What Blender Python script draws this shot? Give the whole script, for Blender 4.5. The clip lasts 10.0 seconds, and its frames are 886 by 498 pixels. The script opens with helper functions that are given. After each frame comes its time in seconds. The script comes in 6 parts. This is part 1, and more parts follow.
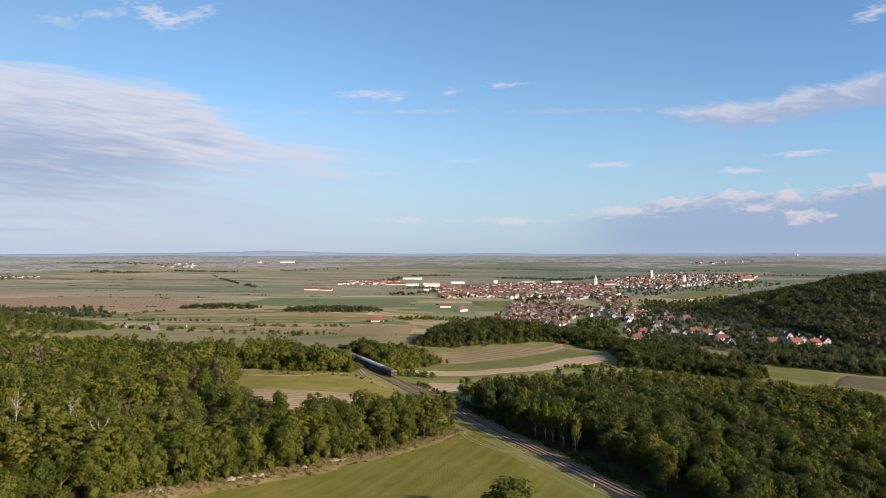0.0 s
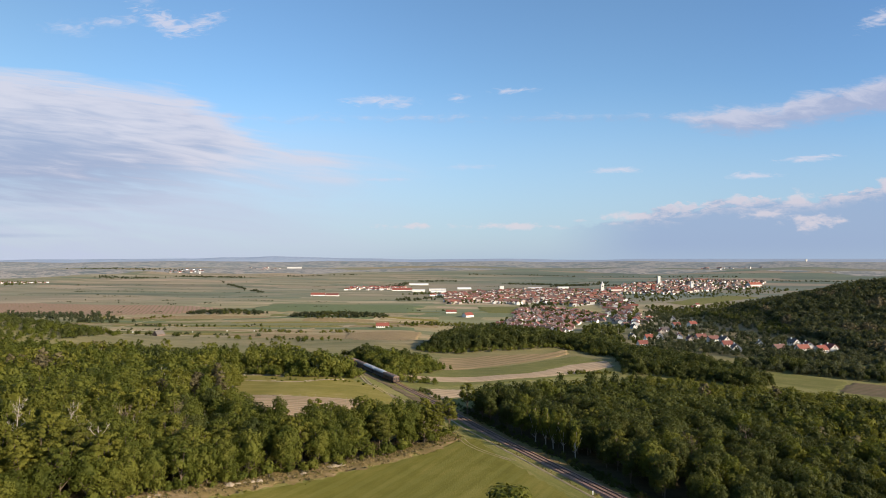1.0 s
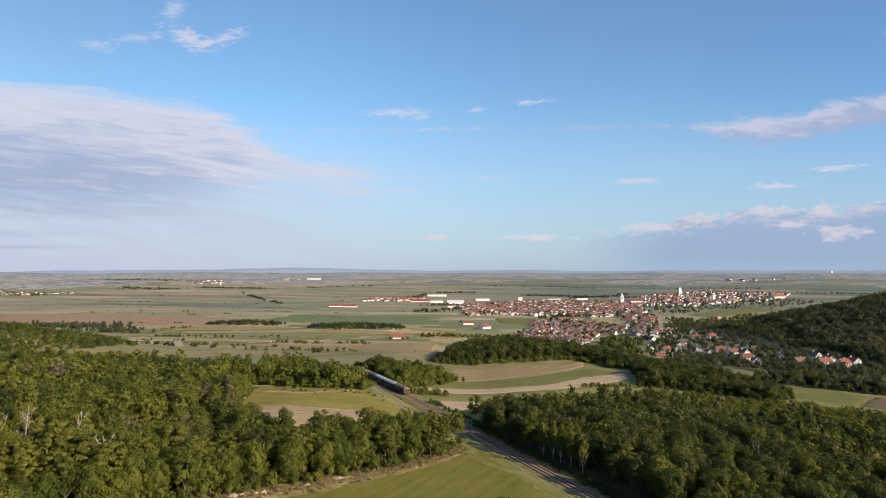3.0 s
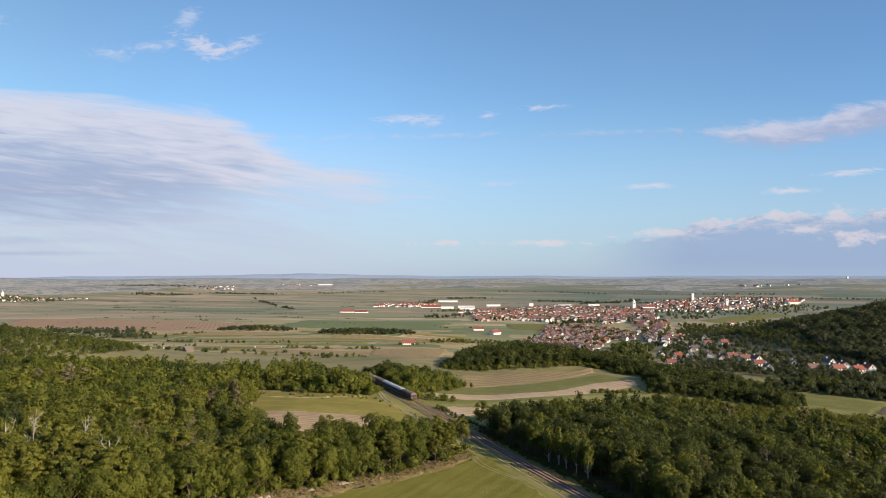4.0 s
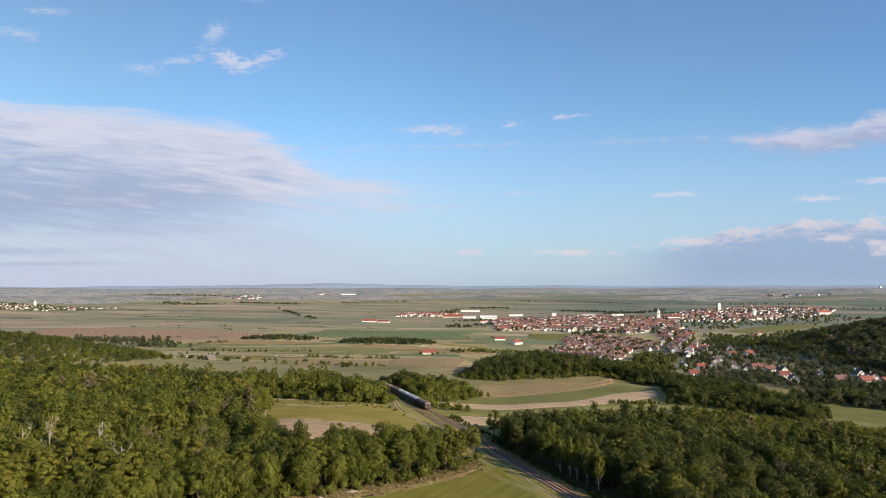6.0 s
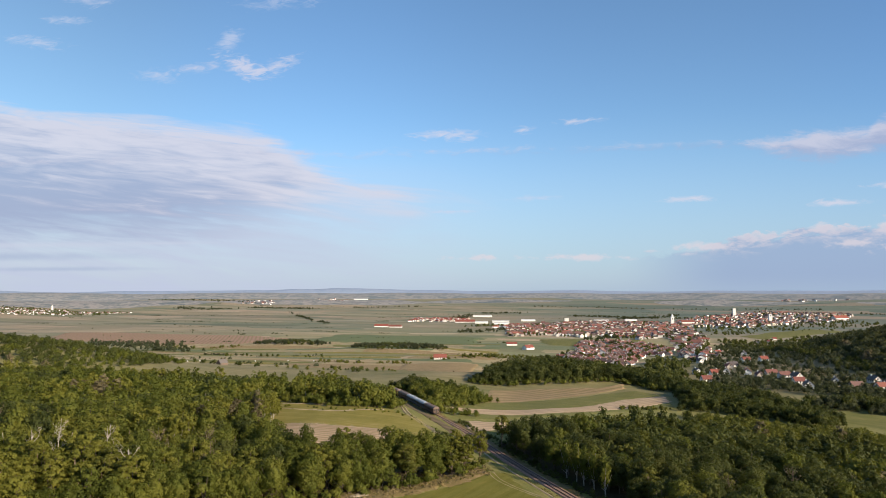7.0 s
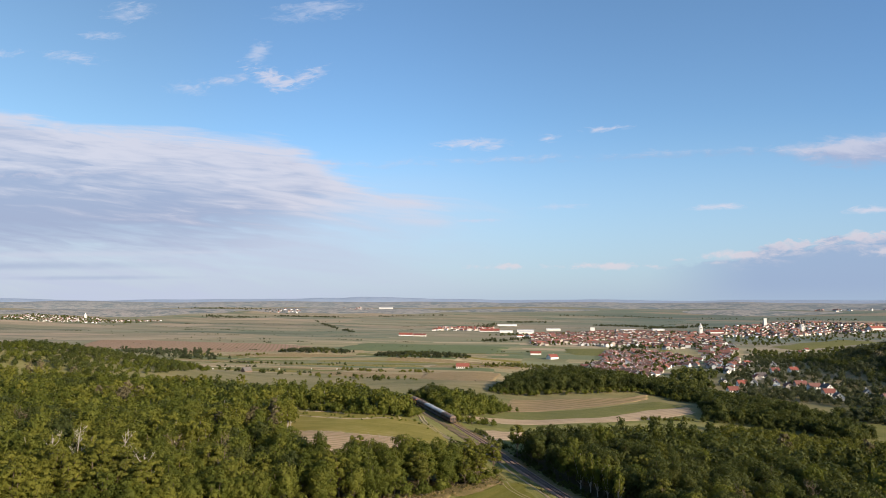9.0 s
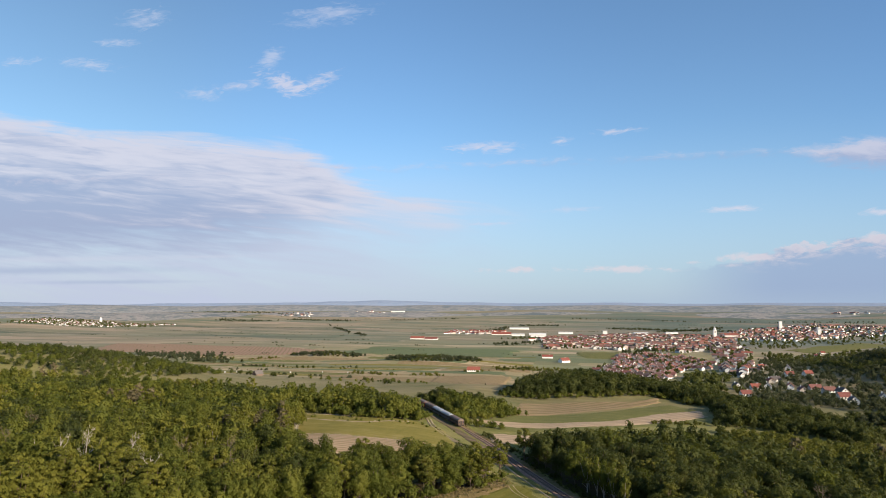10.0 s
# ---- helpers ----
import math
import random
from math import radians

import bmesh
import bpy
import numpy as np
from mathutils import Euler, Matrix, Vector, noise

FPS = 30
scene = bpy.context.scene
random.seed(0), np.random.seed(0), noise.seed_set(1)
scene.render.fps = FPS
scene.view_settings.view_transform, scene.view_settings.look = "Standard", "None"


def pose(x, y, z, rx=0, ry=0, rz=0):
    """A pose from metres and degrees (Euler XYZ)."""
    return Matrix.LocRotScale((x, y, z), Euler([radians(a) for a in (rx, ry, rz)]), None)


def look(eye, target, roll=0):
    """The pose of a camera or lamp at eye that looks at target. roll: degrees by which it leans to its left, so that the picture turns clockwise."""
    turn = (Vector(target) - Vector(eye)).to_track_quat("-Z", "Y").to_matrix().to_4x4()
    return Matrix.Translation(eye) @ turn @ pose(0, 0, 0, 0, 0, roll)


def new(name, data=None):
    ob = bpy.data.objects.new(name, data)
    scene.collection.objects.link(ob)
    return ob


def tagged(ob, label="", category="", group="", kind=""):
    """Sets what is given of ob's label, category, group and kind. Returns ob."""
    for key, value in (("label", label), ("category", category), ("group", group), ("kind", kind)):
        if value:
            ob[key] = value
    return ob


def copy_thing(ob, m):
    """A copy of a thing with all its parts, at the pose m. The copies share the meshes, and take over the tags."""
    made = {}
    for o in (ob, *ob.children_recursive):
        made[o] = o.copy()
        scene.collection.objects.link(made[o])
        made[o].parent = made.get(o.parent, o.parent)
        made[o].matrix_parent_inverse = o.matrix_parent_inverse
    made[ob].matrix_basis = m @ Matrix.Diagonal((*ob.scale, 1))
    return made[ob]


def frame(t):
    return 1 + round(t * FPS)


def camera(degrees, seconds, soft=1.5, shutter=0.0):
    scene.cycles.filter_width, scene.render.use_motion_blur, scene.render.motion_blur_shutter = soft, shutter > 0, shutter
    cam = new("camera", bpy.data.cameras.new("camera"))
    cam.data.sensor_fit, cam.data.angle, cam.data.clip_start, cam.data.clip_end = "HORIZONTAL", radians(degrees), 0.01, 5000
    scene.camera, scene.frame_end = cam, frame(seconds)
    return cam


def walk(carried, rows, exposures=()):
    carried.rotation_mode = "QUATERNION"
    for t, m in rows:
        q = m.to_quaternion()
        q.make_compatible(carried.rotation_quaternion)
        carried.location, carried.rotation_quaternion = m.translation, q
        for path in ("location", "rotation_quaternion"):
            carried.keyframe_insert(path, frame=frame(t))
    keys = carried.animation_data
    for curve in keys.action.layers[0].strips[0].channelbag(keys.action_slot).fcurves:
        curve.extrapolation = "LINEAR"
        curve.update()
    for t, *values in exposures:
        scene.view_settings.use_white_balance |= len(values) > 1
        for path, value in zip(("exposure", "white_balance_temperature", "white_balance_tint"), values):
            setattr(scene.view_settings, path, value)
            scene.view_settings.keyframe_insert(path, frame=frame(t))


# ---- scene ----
cam = camera(70.5, 10.0, 0.8)
PATH = [
    (0, (0.158, -1.045, 58.43), (0.16, 0.955, 58.445), 0.0),
    (0.5, (1.216, -1.298, 58.551), (1.207, 0.701, 58.576), 0.0),
    (1, (2.352, -1.413, 58.617), (2.332, 0.587, 58.65), 0.0),
    (1.5, (3.384, -1.312, 58.587), (3.35, 0.687, 58.628), 0.0),
    (2, (4.392, -1.103, 58.588), (4.342, 0.896, 58.638), 0.0),
    (2.5, (5.345, -0.98, 58.591), (5.28, 1.018, 58.65), 0.0),
    (4, (8.42, -1.085, 58.479), (8.303, 0.909, 58.566), -0.0),
    (4.5, (9.451, -1.183, 58.459), (9.315, 0.81, 58.553), -0.1),
    (5, (10.526, -1.249, 58.362), (10.371, 0.742, 58.465), -0.0),
    (5.5, (11.57, -1.285, 58.275), (11.398, 0.705, 58.385), -0.0),
    (7, (14.716, -1.183, 57.98), (14.486, 0.799, 58.114), -0.0),
    (7.5, (15.769, -1.187, 57.973), (15.519, 0.793, 58.113), -0.0),
    (8, (16.826, -1.283, 57.945), (16.556, 0.693, 58.093), 0.0),
    (8.5, (17.826, -1.313, 57.968), (17.537, 0.66, 58.122), 0.0),
    (9, (18.781, -1.354, 57.907), (18.471, 0.615, 58.069), 0.1),
    (9.5, (19.781, -1.297, 57.791), (19.452, 0.669, 57.959), -0.0),
    (10, (20.993, -1.107, 57.69), (20.645, 0.855, 57.863), 0.0),
]
EXPOSURE = 1.0
walk(cam, [(t, look(eye, target, roll)) for t, eye, target, roll in PATH], [(0, EXPOSURE), (10, EXPOSURE)])


# ---- node helpers ----
class Graph:
    """Short calls for building node trees."""

    def __init__(self, tree):
        self.tree = tree
        tree.nodes.clear()

    def add(self, kind, **ins):
        node = self.tree.nodes.new("ShaderNode" + kind)
        for key, value in ins.items():
            self.put(node.inputs[key.replace("_", " ")], value)
        return node

    def put(self, socket, value):
        if isinstance(value, bpy.types.NodeSocket):
            self.tree.links.new(value, socket)
        else:
            socket.default_value = value

    def math(self, op, a, b=0.0, c=0.0, clamp=False):
        node = self.tree.nodes.new("ShaderNodeMath")
        node.operation, node.use_clamp = op, clamp
        for socket, value in zip(node.inputs, (a, b, c)):
            self.put(socket, value)
        return node.outputs[0]

    def vec(self, op, a, b=(0, 0, 0)):
        node = self.tree.nodes.new("ShaderNodeVectorMath")
        node.operation = op
        self.put(node.inputs[0], a)
        self.put(node.inputs[1], b)
        return node.outputs[0]

    def mix(self, fac, a, b, blend="MIX"):
        node = self.tree.nodes.new("ShaderNodeMix")
        node.data_type, node.blend_type = "RGBA", blend
        self.put(node.inputs[0], fac)
        for socket, value in ((node.inputs[6], a), (node.inputs[7], b)):
            self.put(socket, (*value, 1) if isinstance(value, tuple) and len(value) == 3 else value)
        return node.outputs[2]

    def step(self, v, a, b):
        node = self.tree.nodes.new("ShaderNodeMapRange")
        node.interpolation_type = "SMOOTHSTEP"
        for socket, value in zip(node.inputs, (v, a, b, 0.0, 1.0)):
            self.put(socket, value)
        return node.outputs[0]

    def ramp(self, fac, stops, hard=False):
        node = self.tree.nodes.new("ShaderNodeValToRGB")
        node.color_ramp.interpolation = "CONSTANT" if hard else "LINEAR"
        els = node.color_ramp.elements
        while len(els) < len(stops):
            els.new(0.5)
        for el, (pos, col) in zip(els, stops):
            el.position = pos
            el.color = (*col, 1)
        self.put(node.inputs[0], fac)
        return node.outputs[0]

    def noise(self, vector, scale, detail=4.0, rough=0.55, distort=0.0):
        node = self.add("TexNoise", Vector=vector, Scale=scale, Detail=detail, Roughness=rough, Distortion=distort)
        return node.outputs[0]

    def place(self):
        return self.add("NewGeometry").outputs["Position"]

    def island(self):
        return self.add("NewGeometry").outputs["Random Per Island"]


# ---- world and sun ----
SUN_AZ, SUN_EL = 121.0, 20.0
SKY = 0.096


def build_world():
    world = bpy.data.worlds.new("sky")
    scene.world = world
    world.use_nodes = True
    g = Graph(world.node_tree)
    sky = g.add("TexSky")
    sky.sky_type, sky.sun_disc = "NISHITA", False
    sky.sun_elevation, sky.sun_rotation = radians(SUN_EL), radians(SUN_AZ)
    sky.altitude, sky.air_density, sky.dust_density, sky.ozone_density = 300, 1.0, 0.9, 3.5
    way = g.add("TexCoord").outputs["Generated"]
    split = g.add("SeparateXYZ", Vector=way)
    ahead = g.math("MAXIMUM", split.outputs[1], 0.12)
    u = g.math("DIVIDE", split.outputs[0], ahead)
    v = g.math("DIVIDE", split.outputs[2], ahead)
    east = g.step(u, -0.95, 0.55)
    tint = g.mix(east, (SKY * 0.86, SKY * 0.88, SKY * 0.82), (SKY * 0.77, SKY * 0.89, SKY * 0.97))
    clear = g.math("MULTIPLY", g.step(u, -0.75, -0.15), g.step(u, 0.75, 0.20))
    tint = g.mix(clear, tint, (SKY * 0.94, SKY * 1.03, SKY * 1.03))
    colour = g.vec("MULTIPLY", sky.outputs[0], tint)
    flat = g.add("CombineXYZ", X=u, Y=g.math("MULTIPLY", v, 3.2)).outputs[0]
    big = g.math("SUBTRACT", g.noise(flat, 5.0, 8.0, 0.6, 0.6), 0.5)
    fine = g.math("SUBTRACT", g.noise(flat, 17.0, 7.0, 0.62, 0.9), 0.5)
    wisp = g.math("SUBTRACT", g.noise(flat, 30.0, 4.0, 0.58, 1.4), 0.5)
    heap = g.math("SUBTRACT", g.noise(g.add("CombineXYZ", X=u, Y=g.math("MULTIPLY", v, 1.9), Z=0.37).outputs[0], 36.0, 6.0, 0.58, 0.2), 0.5)
    # long streaks that sink towards the east
    sunk = g.math("MULTIPLY_ADD", u, 0.13, v)
    streak = g.math("SUBTRACT", g.noise(g.add("CombineXYZ", X=u, Y=g.math("MULTIPLY", sunk, 7.5)).outputs[0], 4.0, 5.0, 0.52, 0.9), 0.5)
    thread = g.math("SUBTRACT", g.noise(g.add("CombineXYZ", X=u, Y=g.math("MULTIPLY", sunk, 9.0), Z=1.7).outputs[0], 10.0, 4.0, 0.52, 1.0), 0.5)

    def blob(cx, cy, rx, ry, turn, rough, tiny, soft):
        """A soft-edged cloud shape, ragged by noise; turn: rise towards the east, as a slope."""
        du = g.math("SUBTRACT", u, cx)
        dv = g.math("SUBTRACT", g.math("SUBTRACT", v, cy), g.math("MULTIPLY", du, turn))
        a, b = g.math("DIVIDE", du, rx), g.math("DIVIDE", dv, ry)
        q = g.math("SUBTRACT", 1.0, g.math("SQRT", g.math("ADD", g.math("MULTIPLY", a, a), g.math("MULTIPLY", b, b))))
        q = g.math("ADD", q, g.math("MULTIPLY_ADD", big, rough, g.math("MULTIPLY", fine, tiny)))
        if rx < 0.12:
            q = g.math("MULTIPLY_ADD", wisp, 2.2, q)
        return g.step(q, 0.0, soft * 1.25)

    def lay(under, tint, amount, shapes):
        total = None
        for shape in shapes:
            b = blob(*shape)
            total = b if total is None else g.math("MAXIMUM", total, b)
        return g.mix(g.math("MULTIPLY", total, amount), under, tint)

    def profile(u0, u1, knots):
        """Height of a cloud's edge over its run."""
        grey = g.ramp(g.math("DIVIDE", g.math("SUBTRACT", u, u0), u1 - u0), [((k - u0) / (u1 - u0), (h, h, h)) for k, h in knots])
        return g.math("MULTIPLY", grey, 1.0)

    grey, white = (0.178, 0.212, 0.305), (0.345, 0.342, 0.392)
    haze = g.mix(east, (0.262, 0.305, 0.37), (0.205, 0.268, 0.36))
    # pale band over the horizon
    colour = g.mix(g.math("MULTIPLY", g.step(v, 0.30, -0.02), 0.80), colour, haze)
    # thin veil below and east of the bank
    veil = g.math("MULTIPLY", g.step(u, 0.05, -0.45), g.step(v, 0.24, 0.10))
    veil = g.math("MULTIPLY", veil, g.math("MULTIPLY_ADD", streak, 1.2, 0.72, True))
    colour = g.mix(veil, colour, (0.272, 0.300, 0.378))
    # broad bank in the west: pale streaks along its top over a blue-grey body
    top = profile(-1.35, -0.05, [(-1.34, 0.41), (-1.03, 0.356), (-0.87, 0.324), (-0.74, 0.300), (-0.65, 0.298), (-0.55, 0.281), (-0.45, 0.271), (-0.39, 0.248), (-0.345, 0.217), (-0.257, 0.176), (-0.155, 0.153), (-0.06, 0.147)])
    foot = profile(-1.35, -0.05, [(-1.34, 0.085), (-0.65, 0.093), (-0.52, 0.104), (-0.42, 0.122), (-0.33, 0.134), (-0.257, 0.138), (-0.20, 0.132), (-0.06, 0.145)])
    ragged = g.math("MULTIPLY_ADD", streak, 0.060, g.math("MULTIPLY", thread, 0.035))
    over = g.step(g.math("ADD", g.math("SUBTRACT", top, v), ragged), -0.012, 0.022)
    under = g.step(g.math("ADD", g.math("SUBTRACT", v, foot), g.math("MULTIPLY", ragged, 1.2)), -0.030, 0.055)
    bank = g.math("MULTIPLY", over, g.math("MULTIPLY", under, g.step(u, 0.0, -0.16)))
    lift = g.math("DIVIDE", g.math("ADD", g.math("SUBTRACT", v, top), 0.082), 0.062)
    tone = g.math("ADD", lift, g.math("MULTIPLY_ADD", streak, 4.6, g.math("MULTIPLY", thread, 2.2)))
    body = g.mix(g.step(tone, -1.3, 1.1), grey, white)
    colour = g.mix(g.math("MULTIPLY", bank, 0.88), colour, body)
    # level bands below it
    colour = lay(colour, (0.186, 0.226, 0.318), 0.55, [(-0.93, 0.060, 0.40, 0.011, 0.0, 0.7, 0.5, 0.8), (-0.78, 0.038, 0.25, 0.006, 0.0, 0.7, 0.5, 0.9)])
    colour = lay(colour, (0.300, 0.325, 0.390), 0.6, [(-0.86, 0.080, 0.42, 0.008, 0.0, 0.6, 0.5, 0.8), (-0.60, 0.081, 0.16, 0.005, 0.0, 0.7, 0.5, 0.9)])
    # slanting cloud in the east, pale on top and slate below
    top = profile(0.33, 0.95, [(0.335, 0.226), (0.36, 0.229), (0.41, 0.236), (0.467, 0.243), (0.53, 0.243), (0.545, 0.260), (0.60, 0.268), (0.65, 0.274), (0.71, 0.290), (0.93, 0.33)])
    foot = profile(0.33, 0.95, [(0.335, 0.226), (0.36, 0.221), (0.40, 0.205), (0.46, 0.196), (0.51, 0.199), (0.557, 0.211), (0.62, 0.222), (0.71, 0.235), (0.93, 0.26)])
    torn = g.math("MULTIPLY_ADD", fine, 0.030, g.math("MULTIPLY_ADD", wisp, 0.016, g.math("MULTIPLY", big, 0.02)))
    slab = g.math("MULTIPLY", g.step(g.math("ADD", g.math("SUBTRACT", top, v), torn), -0.008, 0.012), g.step(g.math("ADD", g.math("SUBTRACT", v, foot), torn), -0.008, 0.016))
    shade = g.math("ADD", g.math("DIVIDE", g.math("SUBTRACT", v, foot), g.math("MAXIMUM", g.math("SUBTRACT", top, foot), 0.01)), g.math("MULTIPLY_ADD", fine, 2.0, g.math("MULTIPLY", g.math("SUBTRACT", 0.5, u), 1.4)))
    colour = g.mix(g.math("MULTIPLY", slab, 0.80), colour, g.mix(g.step(shade, 0.1, 1.0), (0.205, 0.225, 0.315), (0.318, 0.315, 0.375)))
    # slate bank over the eastern horizon, with lit heaps along its top
    top = profile(0.15, 0.95, [(0.155, 0.050), (0.22, 0.060), (0.29, 0.074), (0.335, 0.084), (0.38, 0.088), (0.42, 0.098), (0.47, 0.100), (0.53, 0.100), (0.58, 0.104), (0.63, 0.112), (0.70, 0.128), (0.94, 0.16)])
    knob = g.math("MULTIPLY_ADD", heap, 0.050, g.math("MULTIPLY", big, 0.018))
    deep = g.math("ADD", g.math("SUBTRACT", top, v), knob)
    slate = g.math("MULTIPLY", g.step(deep, 0.0, 0.014), g.math("MULTIPLY", g.step(u, 0.14, 0.34), g.step(v, -0.03, 0.03)))
    colour = g.mix(g.math("MULTIPLY", slate, 0.72), colour, (0.152, 0.200, 0.308))
    rim = g.math("MULTIPLY", g.step(deep, 0.0, 0.006), g.step(deep, 0.032, 0.012))
    rim = g.math("MULTIPLY", rim, g.math("MULTIPLY", g.step(u, 0.26, 0.36), g.step(g.math("ADD", fine, g.math("MULTIPLY", heap, 0.8)), -0.16, 0.12)))

    def puff(cx, cy, rx, ry):
        """A heaped cloud: knobbly on top, level below."""
        a, b = g.math("DIVIDE", g.math("SUBTRACT", u, cx), rx), g.math("DIVIDE", g.math("SUBTRACT", v, cy), ry)
        q = g.math("SUBTRACT", 1.0, g.math("SQRT", g.math("ADD", g.math("MULTIPLY", a, a), g.math("MULTIPLY", b, b))))
        q = g.math("MULTIPLY_ADD", heap, 3.4, g.math("MULTIPLY_ADD", fine, 1.5, q))
        return g.math("MULTIPLY", g.step(q, 0.0, 1.0), g.step(g.math("MULTIPLY_ADD", heap, 0.02, g.math("SUBTRACT", v, cy - ry * 0.7)), -0.006, 0.008))

    heaps = g.math("MULTIPLY", rim, 0.9)
    for shape in ((0.300, 0.066, 0.075, 0.012), (0.456, 0.093, 0.036, 0.013), (0.555, 0.094, 0.040, 0.014), (0.700, 0.117, 0.034, 0.016), (0.580, 0.056, 0.055, 0.016), (0.505, 0.072, 0.050, 0.010),
                  (0.118, 0.052, 0.07, 0.007), (-0.065, 0.052, 0.07, 0.006)):
        heaps = g.math("MAXIMUM", heaps, puff(*shape))
    colour = g.mix(g.math("MULTIPLY", heaps, 0.72), colour, (0.375, 0.343, 0.370))
    # small fair-weather wisps
    colour = lay(colour, (0.36, 0.352, 0.405), 0.72, [
        (-0.460, 0.383, 0.055, 0.020, -0.36, 0.2, 0.5, 0.8), (-0.402, 0.379, 0.048, 0.018, 0.28, 0.2, 0.5, 0.9), (-0.432, 0.372, 0.036, 0.018, 0, 0.2, 0.5, 0.8), (-0.545, 0.384, 0.065, 0.012, 0.08, 0.8, 1.4, 1.5),
        (-0.112, 0.254, 0.062, 0.013, -0.05, 0.8, 1.4, 1.1), (0.10, 0.270, 0.045, 0.006, 0.04, 0.8, 1.2, 1.0), (0.012, 0.259, 0.022, 0.009, 0, 0.8, 1.2, 1.2),
        (0.27, 0.143, 0.05, 0.006, 0.02, 0.6, 1.0, 0.9), (0.575, 0.160, 0.06, 0.007, 0.08, 0.6, 1.0, 0.9), (0.483, 0.133, 0.05, 0.007, 0, 0.6, 1.0, 0.9), (0.69, 0.386, 0.05, 0.018, 0.4, 0.8, 1.2, 1.0)])
    colour = lay(colour, (0.31, 0.335, 0.415), 0.55, [
        (-0.736, 0.520, 0.055, 0.024, 0.1, 0.8, 1.6, 1.0), (-0.381, 0.499, 0.09, 0.022, 0.05, 0.8, 1.6, 1.2), (-0.785, 0.480, 0.055, 0.010, -0.05, 0.8, 1.4, 1.0),
        (-1.0, 0.459, 0.06, 0.010, 0, 0.8, 1.4, 1.0), (-0.85, 0.444, 0.075, 0.013, -0.15, 0.8, 1.4, 1.0), (-0.486, 0.430, 0.028, 0.022, 0.3, 0.8, 1.6, 1.1), (-0.62, 0.372, 0.05, 0.014, -0.1, 0.8, 1.4, 1.3),
        (-0.105, 0.128, 0.05, 0.004, 0.0, 0.6, 1.0, 0.9), (0.02, 0.148, 0.06, 0.006, 0, 0.8, 1.2, 1.2)])
    out = g.add("Background", Color=colour, Strength=1.0)
    g.tree.links.new(out.outputs[0], g.add("OutputWorld").inputs[0])


build_world()
sun_data = bpy.data.lights.new("sun", "SUN")
sun_data.energy, sun_data.angle, sun_data.color = 4.8, radians(0.55), (1.0, 0.80, 0.56)
sun = new("sun", sun_data)
sun_way = Vector((math.sin(radians(SUN_AZ)) * math.cos(radians(SUN_EL)), math.cos(radians(SUN_AZ)) * math.cos(radians(SUN_EL)), math.sin(radians(SUN_EL))))
sun.matrix_world = look(sun_way * 100, (0, 0, 0))


# ---- materials ----
def material(name):
    mat = bpy.data.materials.new(name)
    mat.use_nodes = True
    return mat, Graph(mat.node_tree)


def finish(g, colour, rough=0.8, bump=None, depth=0.1, metal=0.0, spec=0.3, sheen=0.0):
    bsdf = g.add("BsdfPrincipled", Base_Color=(*colour, 1) if isinstance(colour, tuple) else colour, Roughness=rough, Metallic=metal)
    bsdf.inputs["Specular IOR Level"].default_value = spec
    # weak blue sheen; on the farmland it stands in for distance haze
    if sheen:
        bsdf.inputs["Sheen Weight"].default_value, bsdf.inputs["Sheen Roughness"].default_value = sheen, 0.5
        bsdf.inputs["Sheen Tint"].default_value = (0.5, 0.68, 1.0, 1)
    if bump is not None:
        b = g.add("Bump", Height=bump, Distance=depth, Strength=0.9)
        g.tree.links.new(b.outputs[0], bsdf.inputs["Normal"])
    g.tree.links.new(bsdf.outputs[0], g.add("OutputMaterial").inputs[0])


def plain(name, colour, rough=0.7, metal=0.0, vary=0.25, scale=3.0):
    """A solid colour with two scales of wear."""
    mat, g = material(name)
    p = g.place()
    n = g.math("ADD", g.math("MULTIPLY", g.noise(p, scale), 0.6), g.math("MULTIPLY", g.noise(p, scale * 7), 0.4))
    lo, hi = tuple(c * (1 - vary) for c in colour), tuple(min(1, c * (1 + vary)) for c in colour)
    finish(g, g.ramp(n, [(0.3, lo), (0.7, hi)]), rough, n, 0.02, metal)
    return mat


def foliage(name, low, mid, high, thin=0.40):
    """Leaves: tone shifts from tree to tree, within a crown and from leaf to leaf."""
    mat, g = material(name)
    p = g.place()
    wide, tree, leaf = g.noise(p, 0.022, 2.0), g.noise(p, 0.13, 2.0, 0.6), g.island()
    obj = g.add("ObjectInfo").outputs["Random"]
    v = g.math("MULTIPLY_ADD", tree, 2.2, g.math("MULTIPLY_ADD", wide, 0.8, -1.25))
    v = g.math("MULTIPLY_ADD", leaf, 0.14, g.math("ADD", v, 0.12))
    v = g.math("MULTIPLY_ADD", obj, 0.34, g.math("SUBTRACT", v, 0.06))
    colour = g.ramp(v, [(0.12, low), (0.5, mid), (0.9, high)])
    d = g.add("BsdfPrincipled", Base_Color=colour, Roughness=0.65)
    d.inputs["Specular IOR Level"].default_value = 0.12
    t = g.add("BsdfTranslucent", Color=g.mix(0.45, colour, (0.20, 0.21, 0.02)))
    s = g.add("MixShader", Fac=thin)
    g.tree.links.new(d.outputs[0], s.inputs[1])
    g.tree.links.new(t.outputs[0], s.inputs[2])
    g.tree.links.new(s.outputs[0], g.add("OutputMaterial").inputs[0])
    return mat


